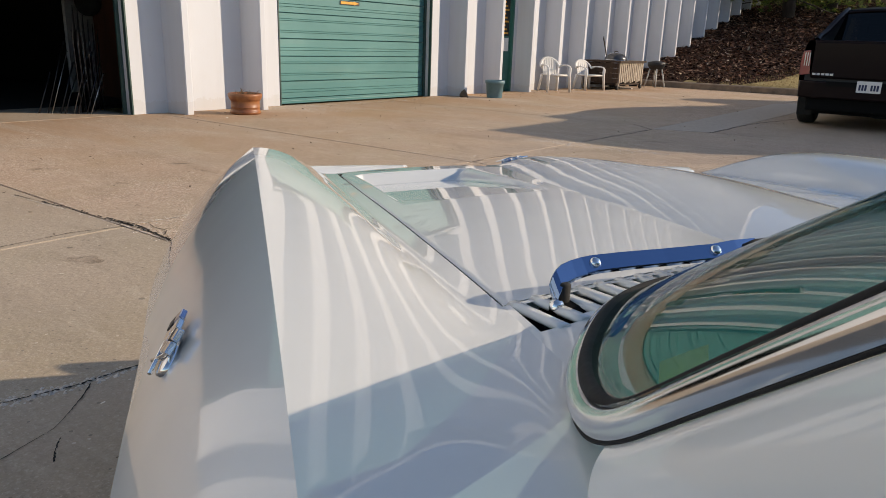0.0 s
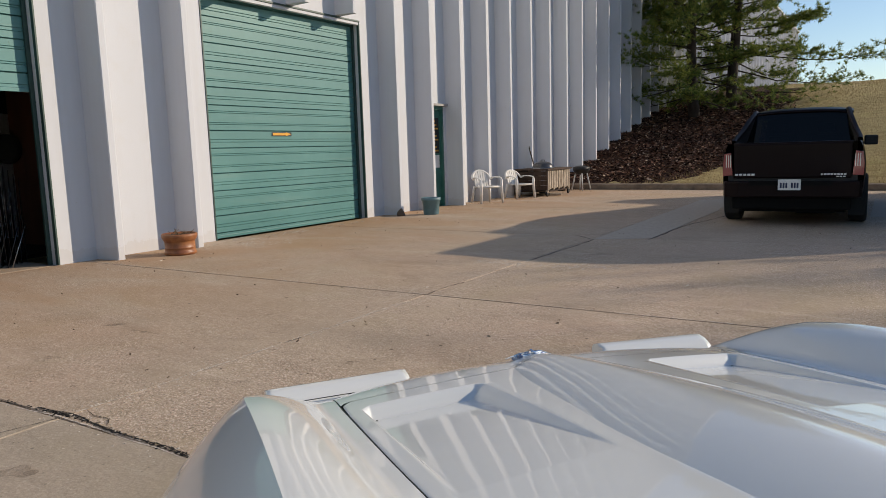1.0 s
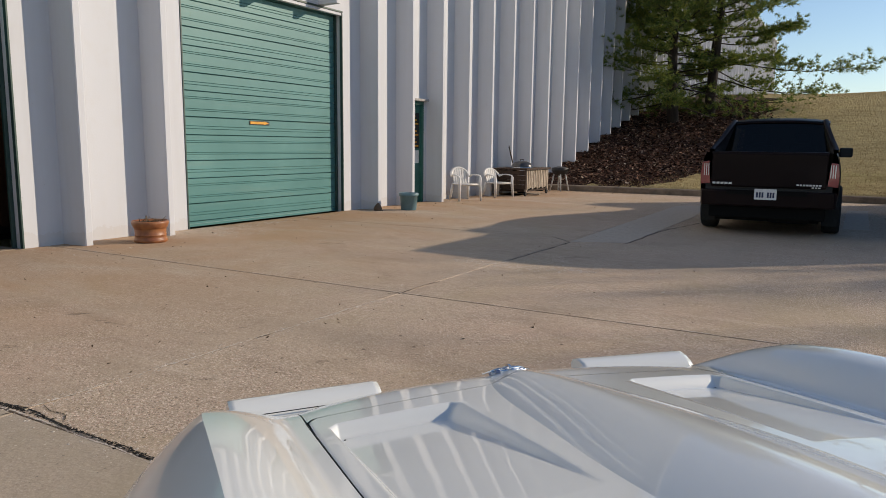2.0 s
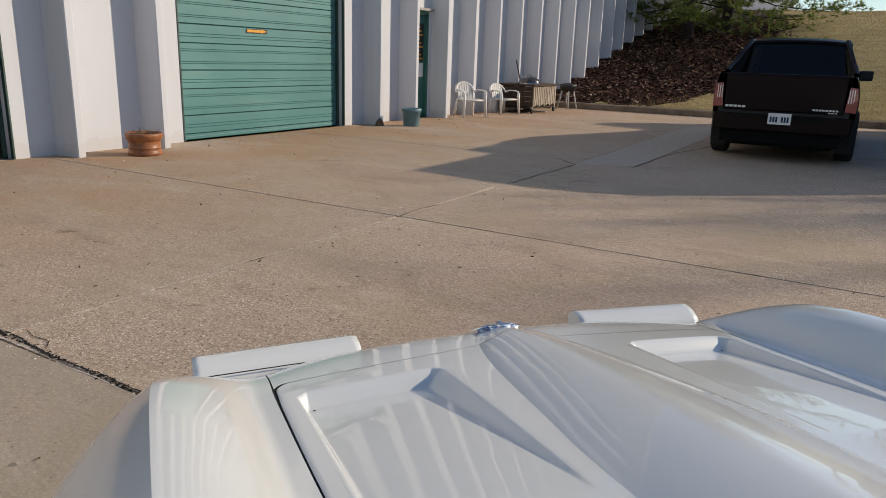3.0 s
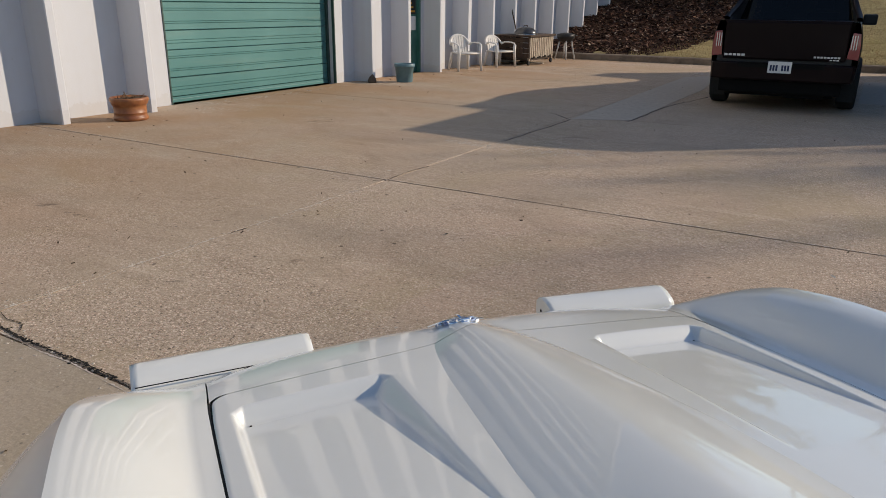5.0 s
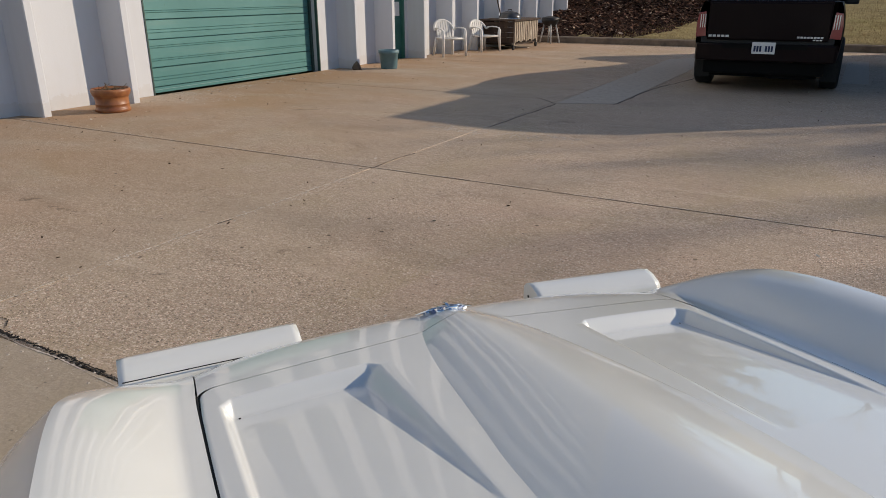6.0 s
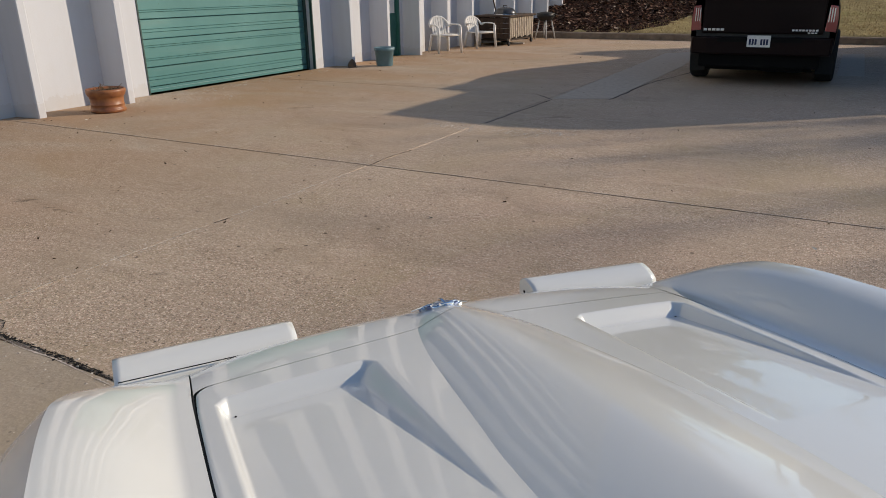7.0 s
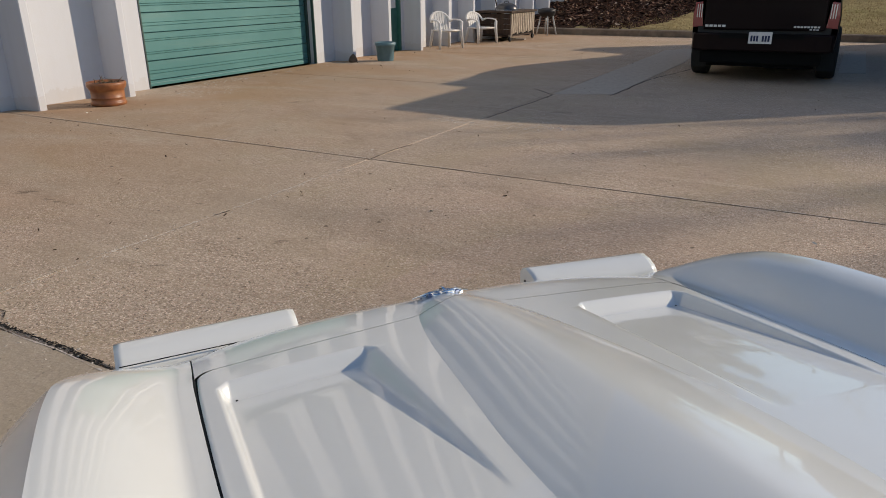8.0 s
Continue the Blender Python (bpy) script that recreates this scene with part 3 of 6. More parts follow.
def door_section(y0, y1, lo, hi):
    """The stretch of a ribbed steel section between lo and hi above its joint, face towards +x."""
    b, c = SECTION * WIDE, SECTION * (1 - WIDE)
    grooves = [(0.007, 0.014, -0.024), (b, 0.013, -0.020)]
    grooves += [(b * k, 0.009, -0.003) for k in (0.25, 0.32, 0.70, 0.77)] + [(b + c * k, 0.009, -0.003) for k in (0.34, 0.50)]
    prof = [(0.004, lo)]
    for z, w, deep in sorted(grooves):
        if z - w / 2 >= lo and z + w / 2 + 0.006 < hi:
            prof += [(0.004, z - w / 2), (deep, z - w / 2 + 0.003), (deep, z + w / 2 - 0.002), (0.009, z + w / 2 + 0.003), (0.004, z + w / 2 + 0.006)]
    prof += [(0.004, hi), (-0.045, hi), (-0.045, lo)]
    return prism(prof, "y", y0, y1)


def overhead_door(name, opening, foot, label):
    d = thing(name, pose(-0.165, 0, 0), label, "garage door", kind="structure")
    y0, y1 = opening[0] + 0.02, opening[1] - 0.05
    first = JOINT_Z
    while first < foot + 0.02:
        first += SECTION
    o = part("door_section", door_section(y0, y1, SECTION - (first - foot), SECTION - 0.001), GREEN, d)
    o.location = (0, 0, first - SECTION)
    me, z = None, first
    while z < HEAD + 0.1:
        if me is None:
            o = part("door_section", door_section(y0, y1, 0.0, SECTION - 0.001), GREEN, d)
            me = o.data
        else:
            o = part("door_section", me, None, d)
        o.location = (0, 0, z)
        z += SECTION
    part("bottom_rail", box(-0.040, 0.008, opening[0] + 0.021, opening[1] - 0.051, foot, foot + 0.045, 0.004), GREEN, d)
    # steel frame: guide tracks, side jambs and head
    for y, s in ((opening[0], 1), (opening[1], -1)):
        part("jamb", box(-0.06, 0.12, *sorted((y + s * 0.001, y + s * 0.012)), 0, HEAD, 0.002), WALL, d)
        part("frame_angle", box(0.121, 0.176, *sorted((y - s * 0.006, y + s * 0.016)), 0, HEAD, 0.003), FRAME_DARK, d)
        part("guide_track", box(0.012, 0.05, *sorted((y + s * 0.014, y + s * 0.06)), 0, HEAD, 0.004), FRAME_DARK, d)
    part("head_angle", box(0.121, 0.182, opening[0] - 0.006, opening[1] + 0.006, HEAD + 0.001, HEAD + 0.030, 0.003), FRAME_DARK, d)
    part("head_trim", box(0.09, 0.168, opening[0], opening[1], HEAD - 0.05, HEAD - 0.002, 0.004), WALL, d)
    return d


door_b = overhead_door("door_2", OPEN_B, 0.003, "closed green ribbed sectional garage door")
door_a = overhead_door("door_1", OPEN_A, 2.06, "half raised green ribbed sectional garage door")
# arrow sticker
AMBER = noisy("amber_enamel", (0.75, 0.36, 0.03), (0.6, 0.27, 0.02), 12, 0.4)
_ar = [(-0.21, 0.0), (0.09, 0.0), (0.09, -0.012), (0.21, 0.02), (0.09, 0.052), (0.09, 0.04), (-0.21, 0.04)]
arrow = part("arrow_sign", prism([(8.72 + a, 1.565 + b) for a, b in _ar], "x", -0.150, -0.146), AMBER)
tagged(arrow, "amber arrow sticker on the green garage door", "sign")
part("outline", prism([(8.72 - 0.225, 1.553), (8.72 + 0.225, 1.553), (8.72 + 0.225, 1.617), (8.72 - 0.225, 1.617)], "x", -0.1535, -0.1505), BLACK_PLASTIC, arrow)

# walk door
WHITE_PAPER = noisy("paper", (0.8, 0.8, 0.78), (0.7, 0.7, 0.68), 20, 0.7)
GREEN_FLAT = noisy("dark_green_enamel", (0.03, 0.13, 0.11), (0.045, 0.17, 0.145), 5, 0.4, 0.1)
wd = thing("door_3", pose(0, 0, 0), "dark green steel walk door with posted notices", "door", kind="structure")
part("door_leaf", box(-0.12, -0.075, OPEN_W[0] + 0.05, OPEN_W[1] - 0.05, 0.015, 2.12, 0.004), GREEN_FLAT, wd)
for y in (OPEN_W[0], OPEN_W[1] - 0.05):
    part("jamb", box(-0.155, -0.01, y, y + 0.05, 0, 2.2), GREEN_FLAT, wd)
part("door_head", box(-0.155, -0.01, OPEN_W[0] + 0.05, OPEN_W[1] - 0.05, 2.13, 2.197), GREEN_FLAT, wd)
part("rain_cap", box(0.002, 0.10, OPEN_W[0] - 0.03, OPEN_W[1] + 0.05, 2.2, 2.25, 0.006), noisy("weathered_zinc", (0.35, 0.34, 0.33), (0.22, 0.21, 0.2), 9, 0.6), wd)
part("handle", tube([(-0.06, OPEN_W[0] + 0.13, 1.0), (-0.03, OPEN_W[0] + 0.13, 1.0), (-0.03, OPEN_W[0] + 0.24, 1.0)], 0.012), BRUSHED, wd)
notice = part("notice_board", box(-0.0735, -0.070, 13.14, 13.50, 1.18, 1.95, 0.001, segments=1), BLACK_PLASTIC)
tagged(notice, "black and yellow notice on the green walk door", "sign")
for i in range(9):
    part("line_bar", box(-0.0695, -0.068, 13.17, 13.47 - 0.06 * (i % 3), 1.22 + i * 0.08, 1.255 + i * 0.08), AMBER, notice)
paper = part("notice_paper", box(-0.0735, -0.071, 13.2, 13.5, 0.86, 1.14), WHITE_PAPER)
tagged(paper, "white paper notice on the green walk door", "sign")

# unseen wall added off to the east, its outline cut to throw the long shade
# Dark colour keeps bounced light out of that shade.
shade_wall = part("wall_east", prism([(11.2, -0.1), (11.16, 1.1), (11.22, 2.0), (11.28, 2.36), (11.48, 2.6), (11.9, 2.93), (12.6, 3.31), (13.25, 3.66), (15.2, 3.64), (15.8, 3.92), (17.65, 3.85), (19.1, 3.62), (19.9, 3.31), (20.3, 3.33), (21.75, 4.0), (22.3, 3.9), (22.4, 2.0), (20.6, 2.0), (20.6, -0.1)], "x", 10.5, 10.8), noisy("shade_wall_dark", (0.055, 0.043, 0.032), (0.03, 0.024, 0.018), 2, 0.85, 0.4, 0.004, stretch=(1, 6, 0.4)))
tagged(shade_wall, "unseen dark wall outlined to throw the yard's long shade", "wall", kind="structure")

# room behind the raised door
# Near-black base colour stands in for the shade of the unlit room.
ROOM_SHADE = noisy("near_black_room_shade", (0.012, 0.011, 0.010), (0.007, 0.006, 0.006), 3, 0.9)
def inner(name, shape, label, cat, m=ROOM_SHADE):
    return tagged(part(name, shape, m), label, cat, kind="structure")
inner("floor", box(-9, -1.45, -2, 6.4, -0.1, -0.004), "workshop floor coloured near black for shade", "floor")
# Sunlit strip of the same floor, kept plain concrete up to the shade colour.
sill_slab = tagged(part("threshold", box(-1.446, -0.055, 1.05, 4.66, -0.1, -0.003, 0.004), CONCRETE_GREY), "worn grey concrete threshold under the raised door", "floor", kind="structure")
inner("wall_inner_north", box(-9, -0.17, 6.4, 6.55, -0.1, 4.2), "workshop side wall coloured near black for shade", "wall")
inner("wall_inner_south", box(-9, -0.17, -2.15, -2.0, -0.1, 4.2), "workshop side wall coloured near black for shade", "wall")
inner("wall_inner_west", box(-9.15, -9, -2.15, 6.55, -0.1, 4.2), "workshop back wall coloured near black for shade", "wall")
inner("ceiling", box(-9.15, -0.17, -2.15, 6.55, 4.2, 4.3), "workshop ceiling coloured near black for shade", "ceiling")


# ---------------------------------------------------------------- the white sports car
CAR = pose(7.902, 1.3706, -0.016, 0, 1.1, 54.03)
car = thing("sports_car", CAR, "glossy white vintage sports coupe with raised pop-up headlights", "car")

seam_u = curve_of((-1.300, 0.531), (-1.000, 0.527), (-0.600, 0.531), (-0.250, 0.537), (0.050, 0.533), (0.150, 0.527), (0.250, 0.522))
seam_z = curve_of((-1.271, 0.797), (-0.991, 0.785), (-0.561, 0.763), (-0.261, 0.745), (0.039, 0.720), (0.139, 0.7095), (0.239, 0.698))
crown = curve_of((-1.2, 0.031), (-0.95, 0.032), (-0.6, 0.037), (-0.27, 0.031), (0.0, 0.025), (0.2, 0.023))
crest_u = curve_of((-4.100, 0.520), (-3.600, 0.700), (-2.900, 0.760), (-2.300, 0.720), (-1.600, 0.755), (-1.211, 0.750), (-0.751, 0.745), (-0.401, 0.742), (-0.096, 0.738), (0.014, 0.733), (0.132, 0.706), (0.250, 0.667), (0.374, 0.592), (0.419, 0.504))
crest_z = curve_of((-4.100, 0.700), (-3.600, 0.800), (-2.900, 0.845), (-2.300, 0.800), (-1.650, 0.758), (-1.361, 0.777), (-1.051, 0.797), (-0.651, 0.816), (-0.351, 0.824), (-0.151, 0.814), (0.014, 0.790), (0.099, 0.762), (0.179, 0.721), (0.250, 0.674), (0.329, 0.602), (0.409, 0.492))
wide_u = curve_of((-4.100, 0.640), (-3.700, 0.800), (-2.900, 0.930), (-2.200, 0.870), (-1.500, 0.888), (-0.970, 0.904), (-0.690, 0.910), (-0.360, 0.922), (-0.080, 0.912), (0.0, 0.902), (0.100, 0.876), (0.200, 0.842), (0.300, 0.800), (0.360, 0.762), (0.410, 0.705), (0.450, 0.620))


def nose_bow(u):
    return 0.06 * min(abs(u) / 0.53, 1.05) ** 4


def nose_drop(V):
    return ((V - 0.18) / 0.28) ** 2.2 * 0.14 if V > 0.18 else 0.0


def row_v(V, u):
    """Where a crosswise row V lies at u: rows bow with the nose in front and with the windscreen behind."""
    a = abs(u)
    k = smoothstep(V, 0.18, 0.42)
    front = (0.05 * (1 - math.exp(-a / 0.15)) * (1 - k) + nose_bow(u) * k) * smoothstep(V, -0.4, 0.1)
    rear = 0.20 * min(a, 0.56) ** 2 * smoothstep(-V, 0.45, 0.88)
    rear *= 1 - smoothstep(-V, 2.2, 2.9)
    return V - front - rear


def flat_z(u, v):
    us = seam_u(v)
    a = min(abs(u) / us, 1.3)
    return seam_z(v) + crown(v) * (1 - a * a) - nose_drop(v + nose_bow(u))


spine_w = curve_of((-1.0, 0.168), (-0.88, 0.173), (-0.7, 0.181), (-0.5, 0.187), (-0.37, 0.181), (-0.266, 0.168), (-0.1, 0.145), (0.0, 0.129), (0.127, 0.097), (0.2, 0.062), (0.3, 0.04))
spine_h = curve_of((-1.0, 0.034), (-0.85, 0.036), (-0.57, 0.039), (-0.3, 0.036), (-0.1, 0.033), (0.08, 0.027), (0.17, 0.020), (0.26, 0.008), (0.33, 0.0))


def spine_z(u, v):
    a = abs(u) / spine_w(v)
    return 0.0 if a >= 1 else spine_h(v) * (1 - (a * a + 0.0016) ** 0.72)


R_IN, R_OUT, R_FRONT, R_TAIL = 0.217, 0.498, 0.052, -0.455


def ease(x):
    """A straight ramp with softened ends."""
    x = min(max(x, 0.0), 1.0)
    return 0.55 * x + 0.45 * x * x * (3 - 2 * x)


def recess_z(u, v):
    """Panel sunk deepest at the front, its side walls tapering away to nothing at the rear."""
    a = abs(u)
    f = (v - R_TAIL) / (R_FRONT - R_TAIL)
    if not (0 < f < 1.1 and R_IN < a < R_OUT):
        return 0.0
    inner = (a - R_IN) / (0.004 + 0.035 * f)
    outer = (R_OUT - a) / (0.008 + 0.010 * f)
    front = (R_FRONT - 0.9 * max(R_IN + 0.02 - a, 0) - 0.9 * max(a - R_OUT + 0.02, 0) - v) / 0.028
    return -0.029 * f * ease(min(inner, outer, front))


def crease_z(zc):
    """Height of the sharp belt line that runs round the body."""
    return min(0.60, zc - 0.03)


def flank(uc, zc, uw, t):
    """Down the fender's outer side: 0 at the crest, 1 at the belt crease, 2 at the sill."""
    zb = crease_z(zc)
    if t <= 1:
        pu, pz = uc + 0.56 * (uw - uc), zc - 0.37 * (zc - zb)
        return ((1 - t) ** 2 * uc + 2 * t * (1 - t) * pu + t * t * uw, (1 - t) ** 2 * zc + 2 * t * (1 - t) * pz + t * t * zb)
    k = t - 1
    return uw - 0.030 * smoothstep(k, 0, 0.35) - 0.10 * k ** 2.2, zb + (0.20 - zb) * k


def fender_row(V, sgn, n_in=26, n_out=17):
    v = row_v(V, 0.55)
    us, uc, zc, uw = seam_u(v), crest_u(v), crest_z(v), wide_u(v)
    us = min(us, uc - 0.05)
    zs = seam_z(v) - nose_drop(v + 0.06)
    zc = max(zc, zs - 0.06) if v < 0.22 else zc
    pts = []
    for i in range(n_in + 1):
        t = i / n_in
        s = max((t - 0.14) / 0.86, 0.0)
        s = (math.sqrt(s * s + 0.012) - 0.1095) / 0.8965
        shape = 1 - (1 - min(s, 1.0)) ** (2.2 + 1.9 * smoothstep(-v, 0.30, 0.75))
        u = us + (uc - us) * t
        vv = row_v(V, u)
        pts.append((sgn * u, vv, zs + (zc - zs) * shape))
    for i in range(1, 2 * n_out + 1):
        u, z = flank(uc, zc, uw, i / n_out)
        pts.append((sgn * u, v, z))
    return pts


def flank_u(v, z):
    """Half width of the upper flank at height z."""
    lo, hi = 0.0, 1.0
    for _ in range(30):
        m = (lo + hi) / 2
        lo, hi = (m, hi) if flank(crest_u(v), crest_z(v), wide_u(v), m)[1] > z else (lo, m)
    return flank(crest_u(v), crest_z(v), wide_u(v), lo)[0]


FRONT_ROWS = [0.46, 0.455, 0.445, 0.43, 0.41, 0.385, 0.36, 0.335, 0.31, 0.285, 0.26, 0.235, 0.215, 0.199, 0.18, 0.1654]
MID_ROWS = [0.158] + [0.157 - 0.011 * i for i in range(1, 101)] + [-0.959]
COWL_ROWS = [-0.966, -0.974, -0.982, -0.99, -0.998, -1.006, -1.018, -1.03]
REAR_ROWS = [-1.045 - 0.04 * i for i in range(0, 76)]
ARCH = ((-0.36, 0.32), (-2.85, 0.32))


def car_body():
    verts, faces = [], []

    def grid(rows, keep=lambda p: True):
        base, nj = len(verts), len(rows[0])
        verts.extend(p for r in rows for p in r)
        for i in range(len(rows) - 1):
            for j in range(nj - 1):
                q = (base + i * nj + j, base + i * nj + j + 1, base + (i + 1) * nj + j + 1, base + (i + 1) * nj + j)
                c = [sum(verts[k][n] for k in q) / 4 for n in range(3)]
                if keep(c):
                    faces.append(q)

    def arch_free(c):
        return all((c[1] - y) ** 2 + (c[2] - z) ** 2 > 0.272 ** 2 for y, z in ARCH) or abs(c[0]) < 0.6
    rows = FRONT_ROWS + MID_ROWS + COWL_ROWS + REAR_ROWS
    for sgn in (-1, 1):
        grid([fender_row(V, sgn) for V in rows], arch_free)
    # nose panel ahead of the bonnet, closed round the tip
    nose = []
    for V in [0.40, 0.43, 0.455, 0.468]:
        nose.append((V, [0.30, 0.36, 0.44, 0.50][[0.40, 0.43, 0.455, 0.468].index(V)]))
    top = []
    for V, z in nose:
        top.append([(a * 0.52, row_v(V, a * 0.52), z) for a in (i / 40 for i in range(-40, 41))])
    for V in FRONT_ROWS[1:]:
        r = []
        for a in (i / 40 for i in range(-40, 41)):
            u = a * min(seam_u(V), crest_u(row_v(V, 0.55)) - 0.05)
            v = row_v(V, u)
            r.append((u, v, flat_z(u, v) + spine_z(u, v)))
        top.append(r)
    grid(top)
    # corner fillets beside the bonnet's rounded front corners
    for sgn in (-1, 1):
        fillet = []
        for i in range(0, 13):
            V = 0.1654 - 0.0315 * i / 12
            a = min(hood_half(V) + 0.0008, seam_u(V)) if V < 0.165 else seam_u(V) - HOOD_R
            us = [a + (seam_u(V) - a) * j / 5 for j in range(6)]
            fillet.append([(sgn * u, row_v(V, u), flat_z(u, row_v(V, u)) + 0.0002) for u in us])
        grid(fillet)
    # scuttle behind the bonnet
    cowl = []
    for V in COWL_ROWS + REAR_ROWS[:3]:
        cowl.append([(a * seam_u(row_v(V, 0.55)), row_v(V, a * seam_u(V)), 0) for a in (i / 60 for i in range(-60, 61))])
    cowl = [[(u, v, flat_z(u, v)) for u, v, _ in r] for r in cowl]
    for sgn in (-1, 1):
        grid([[(sgn * u, row_v(V, u), flat_z(u, row_v(V, u))) for u in (0.475, 0.49, 0.505, 0.52, seam_u(row_v(V, 0.55)))] for V in REAR_ROWS[2:8]])
    grid(cowl, lambda c: not (abs(c[0]) < 0.515 and -1.002 - 0.36 * c[0] ** 2 < c[1] < -0.971 - 0.20 * c[0] ** 2))
    # rear deck
    deck = [[(a * seam_u(-2), V, crest_z(V) - 0.02 + 0.03 * (1 - a * a)) for a in (i / 16 for i in range(-16, 17))] for V in REAR_ROWS if V < -2.95]
    grid(deck)
    tail = [[(a * 0.45, -4.06 - 0.02 * math.sin(t * 3.1), 0.66 - 0.46 * t) for a in (i / 8 for i in range(-8, 9))] for t in (0, 0.3, 0.6, 1)]
    grid(tail)
    # the prow ends in a blunt edge just ahead of the bonnet
    verts = [(u, v if v < 0.24 else 0.24 + 0.07 * (1 - math.exp(-(v - 0.24) / 0.07)), z) for u, v, z in verts]
    return verts, faces


HOOD_R = 0.030


def hood_half(V):
    """Half width of the bonnet, its front corners rounded off."""
    d = max(HOOD_R - (0.165 - V), 0.0)
    return seam_u(V) - HOOD_R + math.sqrt(max(HOOD_R ** 2 - d * d, 0.0))


def hood_columns(V):
    """Crosswise stations over half the bonnet, with one on each crease."""
    edge = hood_half(V)
    sw = spine_w(row_v(V, spine_w(V)))
    knots = [(0.0, 22), (sw, 5), (max(R_IN, sw + 0.008), 16), (0.275, 8), (0.455, 16), (R_OUT - 0.0005, 9), (edge, 0)]
    cols = []
    for (p, n), (q, _) in zip(knots, knots[1:]):
        cols += [min(p + (q - p) * i / n, edge) for i in range(n)]
    return cols + [edge]


HOOD_CREASE = 22


def hood():
    rows = []
    stations = [0.165 - 0.00015 - 0.012 * i / 10 for i in range(10)] + [0.153 - 0.153 * i / 46 for i in range(46)] + [-0.5 * i / 110 for i in range(110)] + [-0.5 - 0.462 * i / 60 for i in range(61)]
    for V in stations:
        half = hood_columns(V)
        full_row = [-u for u in half[:0:-1]] + half
        edge = half[-1]
        r = []
        for u in full_row:
            left = u < 0
            u *= 1 - (0.0038 if left else 0.0006) / edge
            v = row_v(V, u)
            z = flat_z(u, v) + spine_z(u, v) + recess_z(u, v)
            side, ends = edge - abs(u) + (0.0 if left else 0.003), min(0.165 - V, V + 0.962)
            z -= (0.005 if left else 0.0004) * (1 - min(side / 0.008, 1.0)) ** 2 + 0.0003 * (1 - min(ends / 0.004, 1.0)) ** 2
            r.append((u, v, z))
        rows.append(r)
    nj, mrows = len(rows[0]), len(rows)
    verts, faces = sheet(rows)
    rim = rows[0] + [rows[i][-1] for i in range(1, mrows)] + rows[-1][-2::-1] + [rows[i][0] for i in range(mrows - 2, 0, -1)]
    b = len(verts)
    verts = verts + rim + [(u, v, z - 0.014) for u, v, z in rim]
    k = len(rim)
    faces = [f[::-1] for f in faces] + [(b + i, b + (i + 1) % k, b + k + (i + 1) % k, b + k + i) for i in range(k)]
    return verts, faces, nj, mrows


def sharpen(me, chosen):
    """Mark the edges for which chosen(vertex, vertex) holds as sharp."""
    flags = me.attributes.new("sharp_edge", "BOOLEAN", "EDGE")
    flags.data.foreach_set("value", [chosen(*e.vertices) for e in me.edges])


body_ob = part("front_body", car_body(), PAINT, car, "", True)
_per = 26 + 1 + 34
_side = _per * len(FRONT_ROWS + MID_ROWS + COWL_ROWS + REAR_ROWS)
sharpen(body_ob.data, lambda p, q: p < 2 * _side and abs(p - q) == _per and p % _per in (26, 26 + 17))
_hv, _hf, _hn, _hm = hood()
hood_ob = part("bonnet", (_hv, _hf), PAINT, car, "long bonnet with two recessed panels and a central ridge", True)
_mid = _hn // 2
sharpen(hood_ob.data, lambda p, q: p < _hn * _hm and abs(p - q) == _hn and p % _hn in (_mid - HOOD_CREASE, _mid + HOOD_CREASE))
# Black strip sunk in the left gap gives the shut line its shade.
seal = []
for i in range(0, 60):
    v = 0.10 - 1.10 * i / 59
    seal.append((-(seam_u(v) - 0.0024), v, flat_z(-seam_u(v), v) - 0.0045))
part("bonnet_seal", tube(seal, 0.003, 6), RUBBER, car, "black strip put in the bonnet gap for its shade")
# Black sheet below the bonnet supplies the shade seen through its shut lines.
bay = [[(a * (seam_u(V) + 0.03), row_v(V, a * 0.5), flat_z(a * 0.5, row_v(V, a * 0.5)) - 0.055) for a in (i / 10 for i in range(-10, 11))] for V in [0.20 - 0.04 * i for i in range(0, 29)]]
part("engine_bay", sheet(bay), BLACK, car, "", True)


# windscreen
U_EDGE = 0.585


def screen_base(u):
    a = abs(u)
    return -1.022 - 0.32 * a ** 2 - 4.0 * max(a - 0.38, 0) ** 2, 0.819 - 0.030 * a * a


def screen_point(u, t):
    """Glass at crosswise place u, t from foot (0) to head (1)."""
    v, z = screen_base(u)
    lean = 0.53 * t
    return (u * (1 - 0.06 * t), v - lean + 0.170 * t * (abs(u) / U_EDGE) ** 6, z + 0.325 * t - 0.02 * t * t)


ACROSS = [math.sin(math.pi / 2 * j / 36) for j in range(-36, 37)]


def glass_foot(a):
    """The foot of the glass lifts round its lower corners."""
    k = max(abs(a) - 0.90, 0) / 0.10
    return 0.115 * (1 - math.sqrt(max(1 - k * k, 0)))


glass_pts = [[screen_point(U_EDGE * a, glass_foot(a) + (1 - glass_foot(a)) * t / 14) for a in ACROSS] for t in range(0, 15)]
glass = part("windscreen", sheet(glass_pts), GLASS, car, "green tinted curved windscreen", True)
sol = glass.modifiers.new("thick", "SOLIDIFY")
sol.thickness = 0.005
edge = [screen_point(U_EDGE * a, glass_foot(a)) for a in ACROSS]
left = [screen_point(-U_EDGE, 0.115 + 0.885 * t / 14) for t in range(14, 0, -1)]
right = [screen_point(U_EDGE, 0.115 + 0.885 * t / 14) for t in range(1, 15)]
loop = [Vector(p) + Vector((0, 0, 0.003)) for p in left + edge + right]
